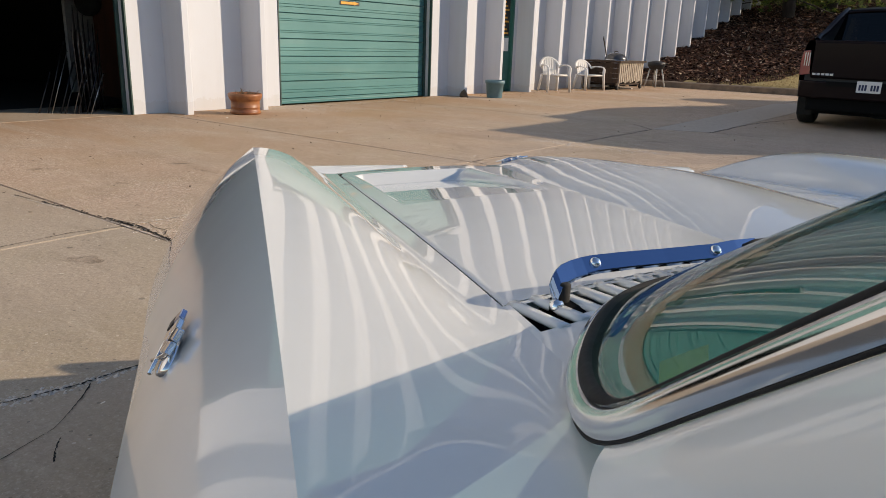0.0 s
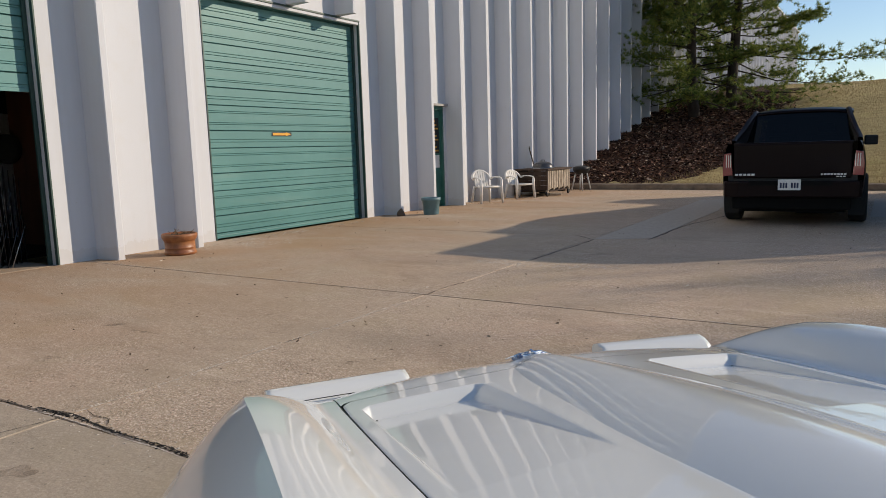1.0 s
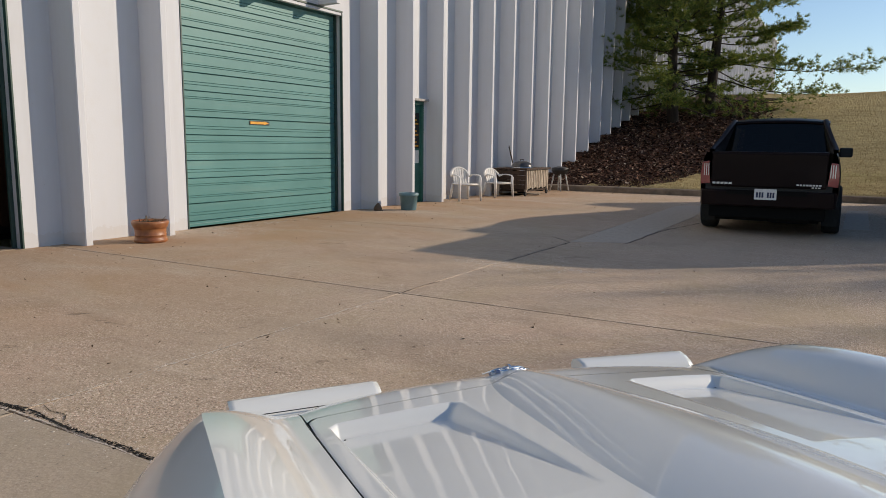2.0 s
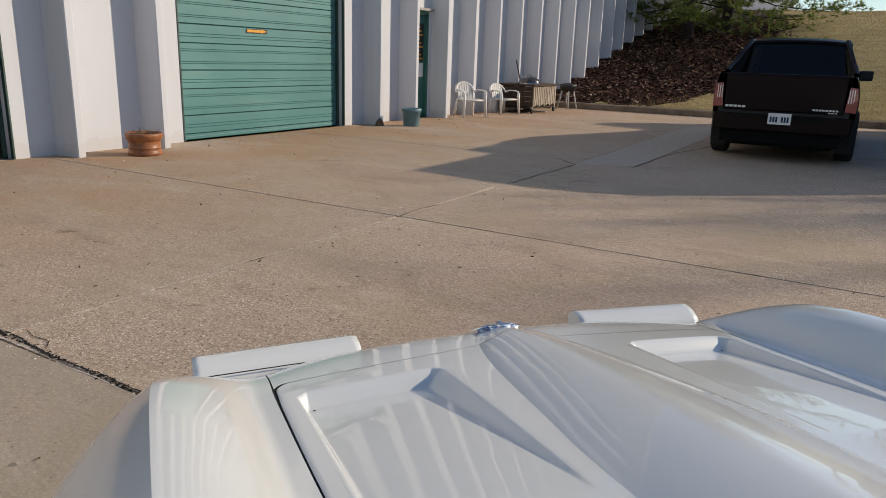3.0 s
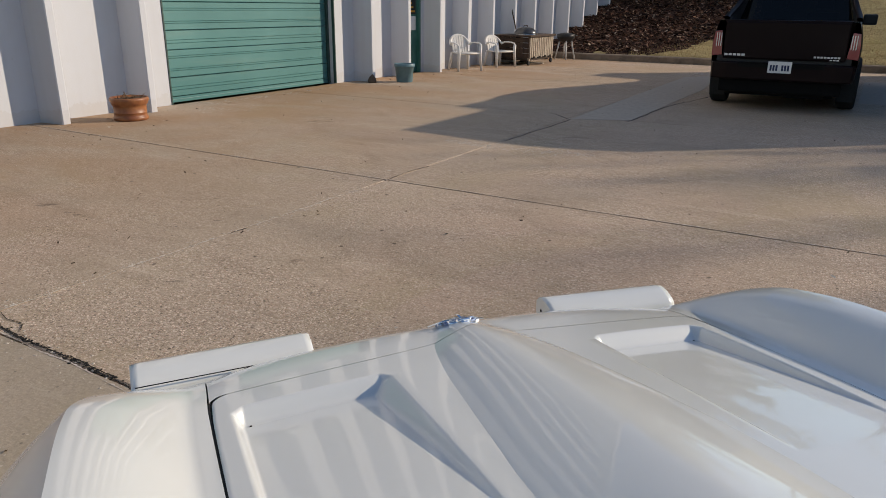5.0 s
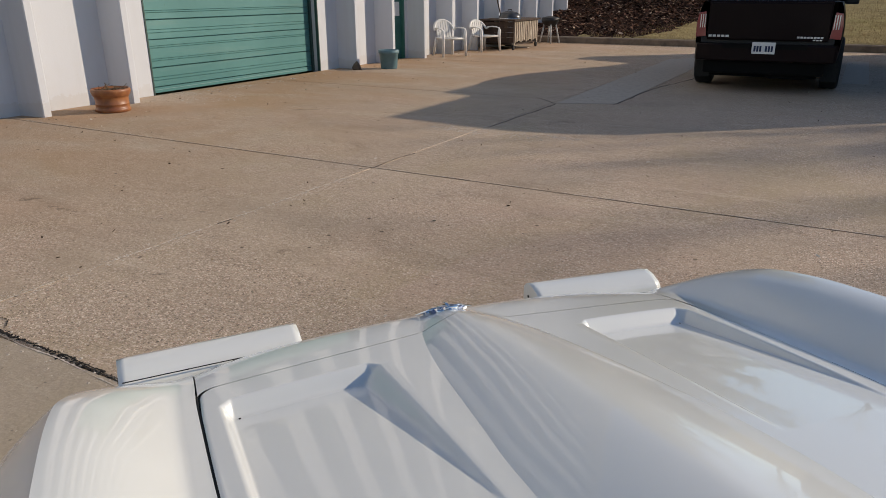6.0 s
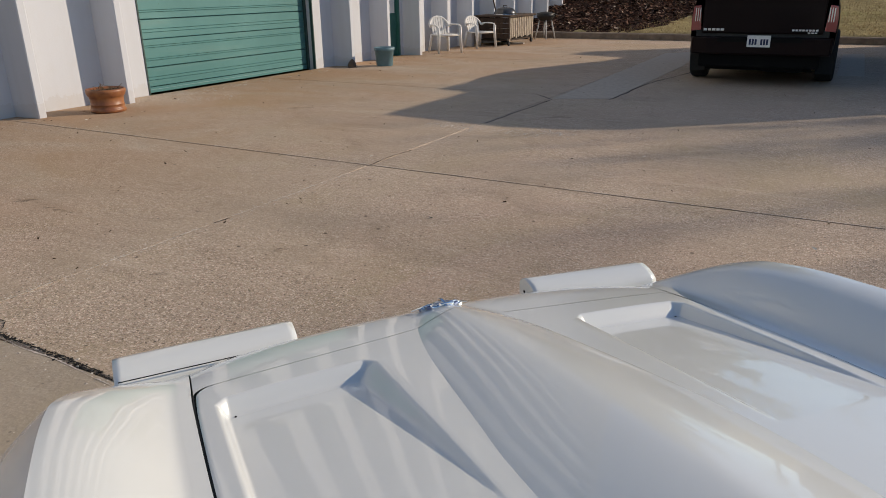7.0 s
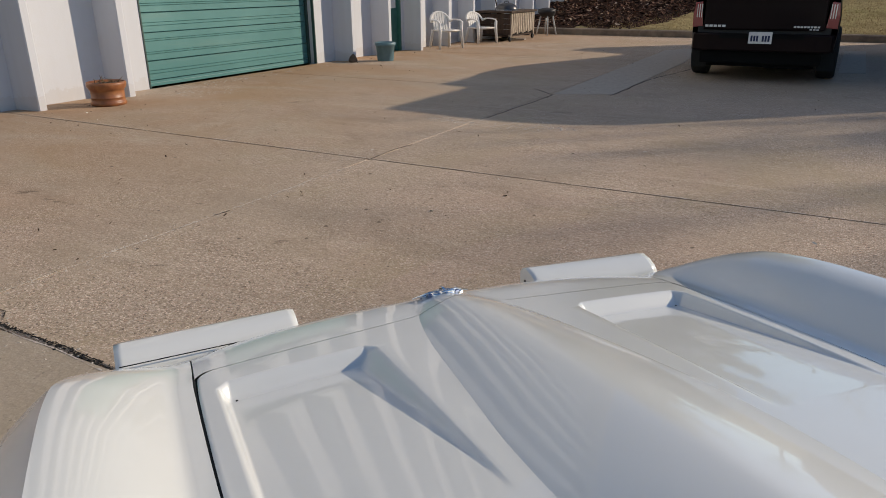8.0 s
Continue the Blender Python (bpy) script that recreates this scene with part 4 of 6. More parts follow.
def rounded(points, times):
    """Even out a chain of points, so that its corners turn softly."""
    for _ in range(times):
        points = [points[0]] + [(a + b * 2 + c) / 4 for a, b, c in zip(points, points[1:], points[2:])] + [points[-1]]
    return points


dense = []
for a, b in zip(loop, loop[1:]):
    n = max(int((b - a).length / 0.006), 1)
    dense += [a.lerp(b, i / n) for i in range(n)]
dense = rounded(dense + [loop[-1]], 12)
frames, gasket = [], []
for i, p in enumerate(dense):
    d = (dense[min(i + 3, len(dense) - 1)] - dense[max(i - 3, 0)]).normalized()
    k = smoothstep(abs(p.x), 0.36, 0.56)
    n = Vector((math.copysign(0.75 * k, p.x), 0.5, 0.85)).normalized()
    o = n.cross(d).normalized()
    n = d.cross(o)
    frames.append((p + o * (0.009 + 0.002 * (1 - k)), n, o))
    gasket.append(p - o * 0.004 + n * 0.001)
STAINLESS = noisy("polished_stainless", (0.70, 0.70, 0.69), (0.62, 0.62, 0.62), 30, 0.13, 0.02, 0.001, metal=1.0)
FACE = ((-0.011, -0.006), (-0.0125, 0.002), (-0.010, 0.0045), (-0.004, 0.0056), (0.003, 0.0054), (0.009, 0.0036), (0.0125, 0.0005), (0.014, -0.010))
band, gap = [], []
for q, n, o in frames:
    band.append([tuple(q + o * a * 0.68 + n * b) for a, b in FACE])
    gap.append(q + o * 0.0098 - n * 0.0068)
part("windscreen_trim", sheet(band), STAINLESS, car, "polished stainless screen surround", True)
# Thin black rod draws the line of shade under the trim's outer edge.
part("trim_gap_shade", tube(gap, 0.0012, 6), RUBBER, car)
part("windscreen_seal", tube(gasket, [0.0035 + 0.0040 * (1 - smoothstep(p.z, 0.820, 0.850)) for p in gasket], 8), RUBBER, car, "black rubber screen seal")
for s in (-1, 1):
    inner_band = [[tuple(q - o * (0.010 + 0.026 * k / 5) - n * (0.012 + 0.004 * (k / 5) ** 2)) for k in range(6)] for q, n, o in frames if q.x * s > 0.45 and q.z > 0.86]
    part("pillar_garnish", sheet(inner_band), noisy("pale_grey_garnish", (0.50, 0.49, 0.46), (0.42, 0.41, 0.39), 20, 0.45), car, "pale pillar moulding inside the screen", True)
STICKER = noisy("faded_yellow_sticker", (0.62, 0.52, 0.16), (0.55, 0.47, 0.2), 40, 0.6)
part("sticker", sheet([[tuple(Vector(screen_point(-0.572 + 0.034 * i / 5, 0.16 + 0.09 * j / 5)) + Vector((0.006, -0.006, -0.012))) for i in range(6)] for j in range(6)]), STICKER, car, "faded yellow sticker inside the screen")


# roof shell, pillars and rear glass
def cabin():
    rows = []
    half = curve_of((-3.9, 0.15), (-3.4, 0.34), (-2.9, 0.48), (-2.4, 0.53), (-1.9, 0.54), (-1.45, 0.53))
    topz = curve_of((-3.9, 0.80), (-3.4, 0.95), (-2.9, 1.10), (-2.4, 1.215), (-2.0, 1.235), (-1.75, 1.185), (-1.55, 1.125))
    for V in [-1.505 - 0.05 * i for i in range(0, 48)]:
        r = []
        f = smoothstep(-V, 1.5, 2.1)
        for j in range(-14, 15):
            a = j / 14
            u = half(V) * math.sin(a * math.pi / 2)
            hx, hv, hz = screen_point(U_EDGE * math.sin(a * math.pi / 2), 1.0)
            r.append((hx * (1 - f) + u * f, V + (hv + 1.495) * (1 - f), (hz + (topz(V) - topz(-1.505))) * (1 - f) + (topz(V) - 0.10 * abs(a) ** 2.6) * f))
        rows.append(r)
    return sheet(rows)


part("roof_shell", cabin(), PAINT, car, "", True)
for s in (-1, 1):
    # painted pillar outside the screen trim
    strip, lip = [], []
    for q, n, o in frames:
        if q.x * s > 0.45 and q.z > 0.835:
            strip.append([tuple(q + o * (0.0105 + 0.046 * k / 8) - n * (0.008 + 0.034 * (k / 8) ** 2)) for k in range(9)])
            e = Vector(strip[-1][-1])
            lip.append([tuple(e + o * 0.002 - n * 0.003 + (o * 0.25 - n) * 0.05 * k / 4) for k in range(5)])
    part("pillar", sheet(strip), PAINT, car, "", True)
    part("window_frame", sheet(lip), SATIN, car, "brushed window surround", True)
    sidewall = []
    for V in [-1.86 - 0.06 * i for i in range(0, 30)]:
        zt = curve_of((-3.9, 0.80), (-3.4, 0.87), (-2.9, 1.02), (-2.4, 1.13), (-2.0, 1.14), (-1.75, 1.10), (-1.45, 0.90))(V)
        h = curve_of((-3.9, 0.15), (-3.4, 0.34), (-2.9, 0.48), (-2.4, 0.53), (-1.9, 0.54), (-1.45, 0.54))(V)
        sidewall.append([(s * (h + (0.69 - h) * k / 5), V, zt + (crest_z(V) - 0.005 - zt) * k / 5) for k in range(6)])
    part("side_glass", sheet(sidewall), GLASS, car, "", True)
    # teal door lining inside
    part("door_lining", box(min(s * 0.63, s * 0.65), max(s * 0.63, s * 0.65), -2.6, -1.5, 0.35, 0.70, 0.005), TEAL, car)
# dash and floor seen through the glass
dash = []
for i in range(0, 9):
    t = i / 8
    dash.append([])
    for a in range(-14, 15):
        u = 0.55 * a / 14
        v, z = screen_base(u)
        dash[-1].append((u, v - 0.012 - 0.42 * t * (1 - 0.45 * abs(a / 14) ** 4), z - 0.010 + (0.058 * math.sin(min(t * 1.2, 1.0) * math.pi / 2) - 0.12 * max(t - 0.8, 0) * 5) * (1 - 0.5 * abs(a / 14) ** 4)))
part("dashboard", sheet(dash), TEAL, car, "padded teal dashboard top", True)
part("cabin_floor", box(-0.6, 0.6, -2.9, -1.1, 0.30, 0.34), TEAL, car)
for s in (-1, 1):
    seat = part("seat", box(s * 0.32 - 0.22, s * 0.32 + 0.22, -2.35, -1.9, 0.34, 0.50, 0.05), TEAL, car, "teal bucket seat")
    part("seat_back", prism([(-2.45, 0.45), (-2.30, 0.45), (-2.42, 0.98), (-2.52, 0.98)], "x", s * 0.32 - 0.22, s * 0.32 + 0.22, 0.03), TEAL, seat)


# scuttle grille: recessed sheet, black for the shade in the slots, with slanted bars
def cowl_pt(u, k):
    """Across the air grille, from the bonnet's rear edge (0) to the screen (1)."""
    v = (1 - k) * (-0.971 - 0.20 * u * u) + k * (-1.002 - 0.36 * u * u)
    return Vector((u, v, flat_z(u, v) + 0.001))


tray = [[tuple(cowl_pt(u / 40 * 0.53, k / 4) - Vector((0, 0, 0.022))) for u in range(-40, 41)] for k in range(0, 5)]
part("grille_shade_sheet", sheet(tray), BLACK, car, "", True)
for i in range(40):
    u = -0.507 + i * 0.026
    a, b = cowl_pt(u - 0.006, -0.12), cowl_pt(u * 0.985 + 0.006, 1.12)
    mid = (a + b) / 2
    part("grille_bar", tube([q - Vector((0, 0, 0.0035)) for q in (a, a.lerp(b, 0.15), mid, a.lerp(b, 0.85), b)], 0.0086, 6, flat=0.6), PAINT, car)


# wiper arms
def wiper(du):
    path = [(-0.479, -1.040, 0.797), (-0.480, -1.0385, 0.805), (-0.4775, -1.036, 0.811), (-0.472, -1.031, 0.816), (-0.463, -1.0235, 0.819), (-0.449, -1.016, 0.821), (-0.435, -1.011, 0.8225), (-0.422, -1.009, 0.824),
            (-0.386, -1.010, 0.827), (-0.341, -1.0125, 0.830), (-0.283, -1.017, 0.835), (-0.252, -1.012, 0.8375), (-0.220, -1.003, 0.840)]
    pts = [Vector((u + du, v + (0.40 * (u * u - (u + du) ** 2) if du else 0), z)) for u, v, z in path]
    rows = []
    for i, p in enumerate(pts):
        w = Vector((0, 0.0107, 0.0073)) * (0.75 if i == 0 else 1.0) * (1 - 0.25 * i / 12) * (1 if i < 12 else 0.5)
        n = Vector((0, 0.002, -0.003))
        rows.append([tuple(q) for q in (p - w, p - w * 0.9 + Vector((0, -0.0006, 0.001)), p + w * 0.9 + Vector((0, -0.0006, 0.001)), p + w, p + w + n, p - w + n, p - w)])
    arm = part("wiper_arm", sheet(rows), SKY_TINT_STEEL, car, "flat steel wiper arm tinted blue for reflected sky", False)
    for k in (7, 10):
        q = pts[k] + Vector((0, -0.0012, 0.0016))
        part("rivet", lathe([(0.0062, -0.002), (0.0062, 0.001), (0.004, 0.0035), (0.001, 0.0042)], 16, None, Matrix.Translation(q) @ Matrix.Rotation(radians(34), 4, "X")), CHROME, arm, "", True)
    piv = Vector((pts[3].x + 0.004, pts[3].y - 0.004, 0.790))
    part("spindle", lathe([(0.007, -0.02), (0.007, 0.022), (0.004, 0.024)], 12, None, Matrix.Translation(piv)), RUBBER, arm)
    # Flat black disc round the spindle's foot.
    part("spindle_disc", lathe([(0.024, -0.004), (0.024, 0.0015), (0.018, 0.0035), (0.006, 0.004)], 18, None, Matrix.Translation((piv.x + 0.012, piv.y, 0.791))), BLACK, arm)
    part("washer_jet", lathe([(0.0075, -0.01), (0.0075, 0.004), (0.005, 0.007), (0.001, 0.008)], 12, None, Matrix.Translation((piv.x - 0.012, piv.y - 0.012, 0.793))), CHROME, arm, "", True)
    part("blade", tube([pts[11] + Vector((0.01, 0.0, -0.001)), pts[12], pts[12] + Vector((0.10, 0.016, 0.003)), pts[12] + Vector((0.30, 0.030, 0.006))], [0.004, 0.0032, 0.0026, 0.0022], 6), RUBBER, arm)


wiper(0.0)
wiper(0.62)


# headlight pods, rolled half open
def pod(s, u0, u1, lift):
    bm = bmesh.new()
    rows = []
    for i in range(0, 25):
        u = s * (u0 + (u1 - u0) * i / 24)
        vb = 0.297 - 0.028 * i / 24
        e = min(i, 24 - i)
        k = 1.0 if e > 0 else 0.985
        prof = [(-0.004, 0.60), (-0.003, 0.660), (0.0, 0.669), (0.010, 0.678), (0.030, 0.6885), (0.055, 0.694), (0.070, 0.691), (0.078, 0.68), (0.075, 0.62), (0.04, 0.56)]
        rows.append([bm.verts.new((u, vb + a * k, z * k + 0.62 * (1 - k) + lift)) for a, z in prof])
    for a, b in zip(rows, rows[1:]):
        for j in range(len(a) - 1):
            f = bm.faces.new((a[j], a[j + 1], b[j + 1], b[j]))
            f.smooth = True
    bm.faces.new(rows[0])
    bm.faces.new(rows[-1][::-1])
    o = part("headlight_pod", bm, PAINT, car, "white raised headlight pod")
    for j in (0.09, 0.27):
        c = Matrix.Translation((s * (u0 + j), 0.350, 0.58)) @ Matrix.Rotation(radians(-90), 4, "X")
        part("lamp", lathe([(0.065, 0.0), (0.065, 0.02), (0.05, 0.03), (0.01, 0.04)], 20, None, c), CHROME, o, "round sealed beam lamp")


# Black rod draws the shaded gap where the left pod meets the body.
part("pod_gap_shade", tube([(-0.292, 0.2910, 0.6757), (-0.47, 0.2770, 0.6772), (-0.645, 0.2630, 0.6782)], 0.0011, 6), RUBBER, car)
# Small black disc paints the dark inside of a hole.
part("screw_hole_shade", lathe([(0.004, -0.002), (0.004, 0.0006), (0.001, 0.0006)], 10, None, Matrix.Translation((0.2860, 0.350, 0.664)) @ Matrix.Rotation(radians(-90), 4, "Y")), BLACK, car)
pod(-1, 0.296, 0.652, 0.002)
pod(1, 0.286, 0.632, 0.003)

# crossed flag ornament on the nose
def nose_top(u, v):
    return flat_z(u, v) + spine_z(u, v)


nose = part("nose_emblem", lathe([(0.020, -0.004), (0.019, 0.004), (0.010, 0.008), (0.001, 0.009)], 20, None, Matrix.Translation((0, 0.222, nose_top(0, 0.222))) @ Matrix.Diagonal((1.5, 0.8, 1, 1))), CHROME, car, "chrome crossed flags nose emblem")
BLUE_STEEL = mat("blued_chrome", 0.1, 1.0, (0.35, 0.4, 0.55))
for s in (-1, 1):
    for i in range(4):
        for j in range(2):
            b = box(-0.0052, 0.0052, -0.0048, 0.0048, -0.003, 0.0045, 0.001, segments=1)
            x, y = s * (0.008 + 0.0115 * i), 0.214 + 0.0105 * j + 0.004 * i
            bmesh.ops.transform(b, matrix=Matrix.Translation((x, y, nose_top(x, y) + 0.004)) @ Matrix.Rotation(radians(s * 18), 4, "Z"), verts=b.verts)
            part("flag_square", b, CHROME if (i + j) % 2 else BLUE_STEEL, nose)
    part("flag_staff", tube([(s * -0.015, 0.200, nose_top(s * 0.015, 0.2) + 0.007), (s * 0.03, 0.226, nose_top(0.03, 0.226) + 0.010), (s * 0.066, 0.236, nose_top(0.066, 0.236) + 0.008)], [0.003, 0.0026, 0.0018], 6), CHROME, nose)
part("crest_fin", prism([(0.196, nose_top(0, 0.2)), (0.236, nose_top(0, 0.236) - 0.002), (0.236, nose_top(0, 0.236) + 0.016), (0.226, nose_top(0, 0.226) + 0.014)], "x", -0.003, 0.003), CHROME, nose)
for s in (-1, 1):
    part("panel_plug", lathe([(0.0022, -0.004), (0.0022, 0.0008), (0.001, 0.001)], 10, None, Matrix.Translation((s * 0.470, 0.022, flat_z(0.470, 0.022) + recess_z(0.470, 0.022)))), RUBBER, car)

# fender badges: flat crossed flags in one casting
def badge(s):
    v, z = -0.855, 0.684
    c = Vector((s * flank_u(v, z), v, z))
    up = (Vector((s * flank_u(v, z + 0.01), v, z + 0.01)) - c).normalized()
    ahead = Vector((0, 1, 0))
    out = (ahead.cross(up) * (1 if s < 0 else -1)).normalized()
    if out.x * s < 0:
        out = -out
    m = Matrix((ahead, up, out)).transposed().to_4x4()
    m.translation = c
    m = m @ Matrix.Diagonal((0.98, 0.98, 1, 1))
    base = part("fender_badge", lathe([(0.034, -0.006), (0.034, 0.0035), (0.030, 0.0055), (0.001, 0.006)], 24, None, m @ Matrix.Diagonal((1.25, 0.62, 1, 1))), CHROME, car, "chrome crossed flags fender badge")
    for k in (-1, 1):
        for i in range(3):
            for j in range(2):
                b = box(-0.0075, 0.0075, -0.0075, 0.0075, 0.003, 0.0105, 0.0012, segments=1)
                t = m @ Matrix.Rotation(radians(k * 24), 4, "Z") @ Matrix.Translation((k * (0.008 + 0.016 * i), 0.006 + 0.016 * j, 0.001 * (i + 1)))
                bmesh.ops.transform(b, matrix=t, verts=b.verts)
                part("flag_square", b, (CHROME, BLUE_STEEL, CHROME, BLACK_PLASTIC)[(i + j * 2 + (k > 0)) % 4], base)
        staff = [m @ Vector((k * a, b, 0.009)) for a, b in ((-0.018, -0.022), (0.012, -0.002), (0.040, 0.026))]
        part("flag_staff", tube(staff, [0.0026, 0.0024, 0.0018], 6), CHROME, base)


badge(-1)
badge(1)


# wheels
def wheel(u, v):
    s = 1 if u > 0 else -1
    m = Matrix.Translation((u, v, 0.342 + 0.0192 * u)) @ Matrix.Rotation(radians(90 * s), 4, "Y")
    tyre = part("tyre", lathe([(0.19, -0.09), (0.29, -0.095), (0.315, -0.08), (0.325, -0.05), (0.325, 0.05), (0.315, 0.08), (0.29, 0.095), (0.19, 0.09)], 36, None, m), RUBBER, car, "", True)
    part("rim", lathe([(0.19, -0.08), (0.195, 0.088), (0.18, 0.085), (0.15, 0.05), (0.06, 0.06), (0.04, 0.085), (0.01, 0.09)], 28, None, m), CHROME, tyre, "", True)
    part("wheel_well", lathe([(0.345, -0.20), (0.345, 0.0)], 36, None, m), BLACK, car)


for u in (-0.80, 0.80):
    for v in (-0.36, -2.85):
        wheel(u, v)
part("underbody", box(-0.78, 0.78, -3.9, 0.25, 0.19, 0.24), BLACK, car)
for s in (-1, 1):
    part("bumper", tube([(s * 0.10, 0.325, 0.43), (s * 0.35, 0.318, 0.43), (s * 0.60, 0.305, 0.43), (s * 0.74, 0.25, 0.43)], 0.028, 10, flat=0.6), CHROME, car, "slim chrome bumper blade")


# ---------------------------------------------------------------- the pickup truck
# local: x right, y ahead, origin on the ground under the middle of the tail
truck = thing("pickup_truck", pose(7.28, 11.22, 0, 0, 0, 2.2) @ Matrix.Diagonal((0.965, 1, 1, 1)), "dark maroon pickup truck parked in the shade", "truck")
TL = mat("tail_lamp_red", 0.15, 0, (0.30, 0.05, 0.05), 1.0)
TLC = mat("tail_lamp_clear", 0.15, 0, (0.75, 0.66, 0.62), 1.0)
half_w = curve_of((0.30, 0.90), (0.55, 0.955), (0.85, 0.970), (1.05, 0.950), (1.24, 0.895))


def truck_body():
    rows = []
    for y in [0.06, 0.09, 0.16, 0.4, 0.8, 1.2, 1.6, 2.0, 2.6, 3.2, 3.8, 4.3, 4.7, 4.95, 5.1, 5.18]:
        top = curve_of((0.0, 1.205), (2.0, 1.20), (3.6, 1.14), (4.3, 1.05), (5.0, 0.94), (5.2, 0.80))(y)
        nar = 0.03 * max(0.0, 1 - y / 0.2) + 0.12 * smoothstep(y, 4.6, 5.2)
        r = []
        for s, zs in ((-1, range(0, 11)), (1, range(10, -1, -1))):
            for i in zs:
                z = 0.42 + (top - 0.42) * i / 10
                r.append((s * (half_w(z) - nar), y, z))
        rows.append(r)
    v, f = sheet(rows)
    n = len(rows[0])
    keep = []
    for q in f:
        c = [sum(v[k][m] for k in q) / 4 for m in range(3)]
        if all((c[1] - yy) ** 2 + (c[2] - 0.37) ** 2 > 0.40 ** 2 for yy in (0.98, 4.08)) or abs(c[0]) < 0.5:
            keep.append(q)
    keep.append(tuple(range((len(rows) - 1) * n, len(rows) * n)))
    return v, keep


part("truck_body", truck_body(), TRUCK, truck, "", True)
part("tailgate", box(-0.79, 0.79, 0.0, 0.07, 0.70, 1.195, 0.02), TRUCK, truck, "plain maroon tailgate")
part("tailgate_lip", box(-0.80, 0.80, 0.015, 0.12, 1.175, 1.215, 0.015), TRUCK, truck)
part("bed_floor", box(-0.75, 0.75, 0.1, 1.75, 0.78, 0.82), BLACK_PLASTIC, truck)
part("tail_panel", box(-0.87, 0.87, 0.05, 0.09, 0.42, 0.75), BLACK_PLASTIC, truck)
bp = [(-0.93, 0.02), (-0.90, -0.075), (-0.7, -0.11), (0.7, -0.11), (0.90, -0.075), (0.93, 0.02), (0.93, 0.12), (-0.93, 0.12)]
part("rear_bumper", prism(bp, "z", 0.43, 0.66, 0.02), TRUCK, truck, "body coloured rear bumper")
part("bumper_step", prism([(-0.55, -0.12), (0.55, -0.12), (0.5, -0.10), (-0.5, -0.10)], "z", 0.60, 0.665), BLACK, truck)
part("valance", box(-0.8, 0.8, 0.0, 0.3, 0.25, 0.44, 0.03), BLACK, truck)
for s in (-1, 1):
    lamp = part("tail_lamp", prism([(s * 0.80, 0.745), (s * 0.94, 0.73), (s * 0.945, 0.90), (s * 0.925, 1.06), (s * 0.83, 1.075)], "y", -0.005, 0.10, 0.008), TL, truck, "red and clear tail lamp")
    for i in range(3):
        x = s * (0.825 + 0.03 * i)
        part("lens_bar", box(min(x, x + s * 0.012), max(x, x + s * 0.012), -0.009, 0.0, 0.86, 1.04, 0.002, segments=1), TLC, lamp)
plate = part("number_plate", box(-0.152, 0.152, -0.128, -0.122, 0.535, 0.688, 0.004, segments=1), WHITE_PAPER, truck, "white number plate")
INK = mat("dark_ink", 0.6, 0, (0.02, 0.03, 0.08))
for i in range(7):
    if i != 3:
        part("plate_bar", box(-0.125 + i * 0.037, -0.099 + i * 0.037, -0.1305, -0.1285, 0.565, 0.64), INK, plate)
SILVER = mat("silver_badge", 0.35, 0.3, (0.68, 0.68, 0.68))
for i in range(5):
    part("badge_block", box(-0.765 + 0.058 * i, -0.72 + 0.058 * i, -0.005, 0.0, 0.738, 0.768, 0.002, segments=1), SILVER, truck)
for i in range(8):
    part("badge_block", box(0.40 + 0.042 * i, 0.432 + 0.042 * i, -0.005, 0.0, 0.740, 0.764, 0.002, segments=1), SILVER, truck)
for i in range(3):
    part("badge_block", box(0.60 + 0.042 * i, 0.632 + 0.042 * i, -0.005, 0.0, 0.712, 0.728, 0.002, segments=1), SILVER, truck)


def greenhouse():
    """Cab with sloping sail panels behind, as a loft from tail to nose."""
    prof = curve_of((0.55, 1.225), (1.0, 1.37), (1.55, 1.63), (1.9, 1.735), (2.4, 1.775), (3.0, 1.76), (3.4, 1.70), (4.1, 1.33), (4.45, 1.08))
    return prof


gh = greenhouse()
roofrows = []
for y in [1.75 + 0.1 * i for i in range(0, 18)]:
    w = 0.755 + 0.02 * math.sin(y)
    roofrows.append([(w * a / 8 * (1.0), y, gh(y) - 0.05 * abs(a / 8) ** 3) for a in range(-8, 9)])
o = part("roof", sheet(roofrows), TRUCK, truck, "", True)
o.modifiers.new("thick", "SOLIDIFY").thickness = 0.03
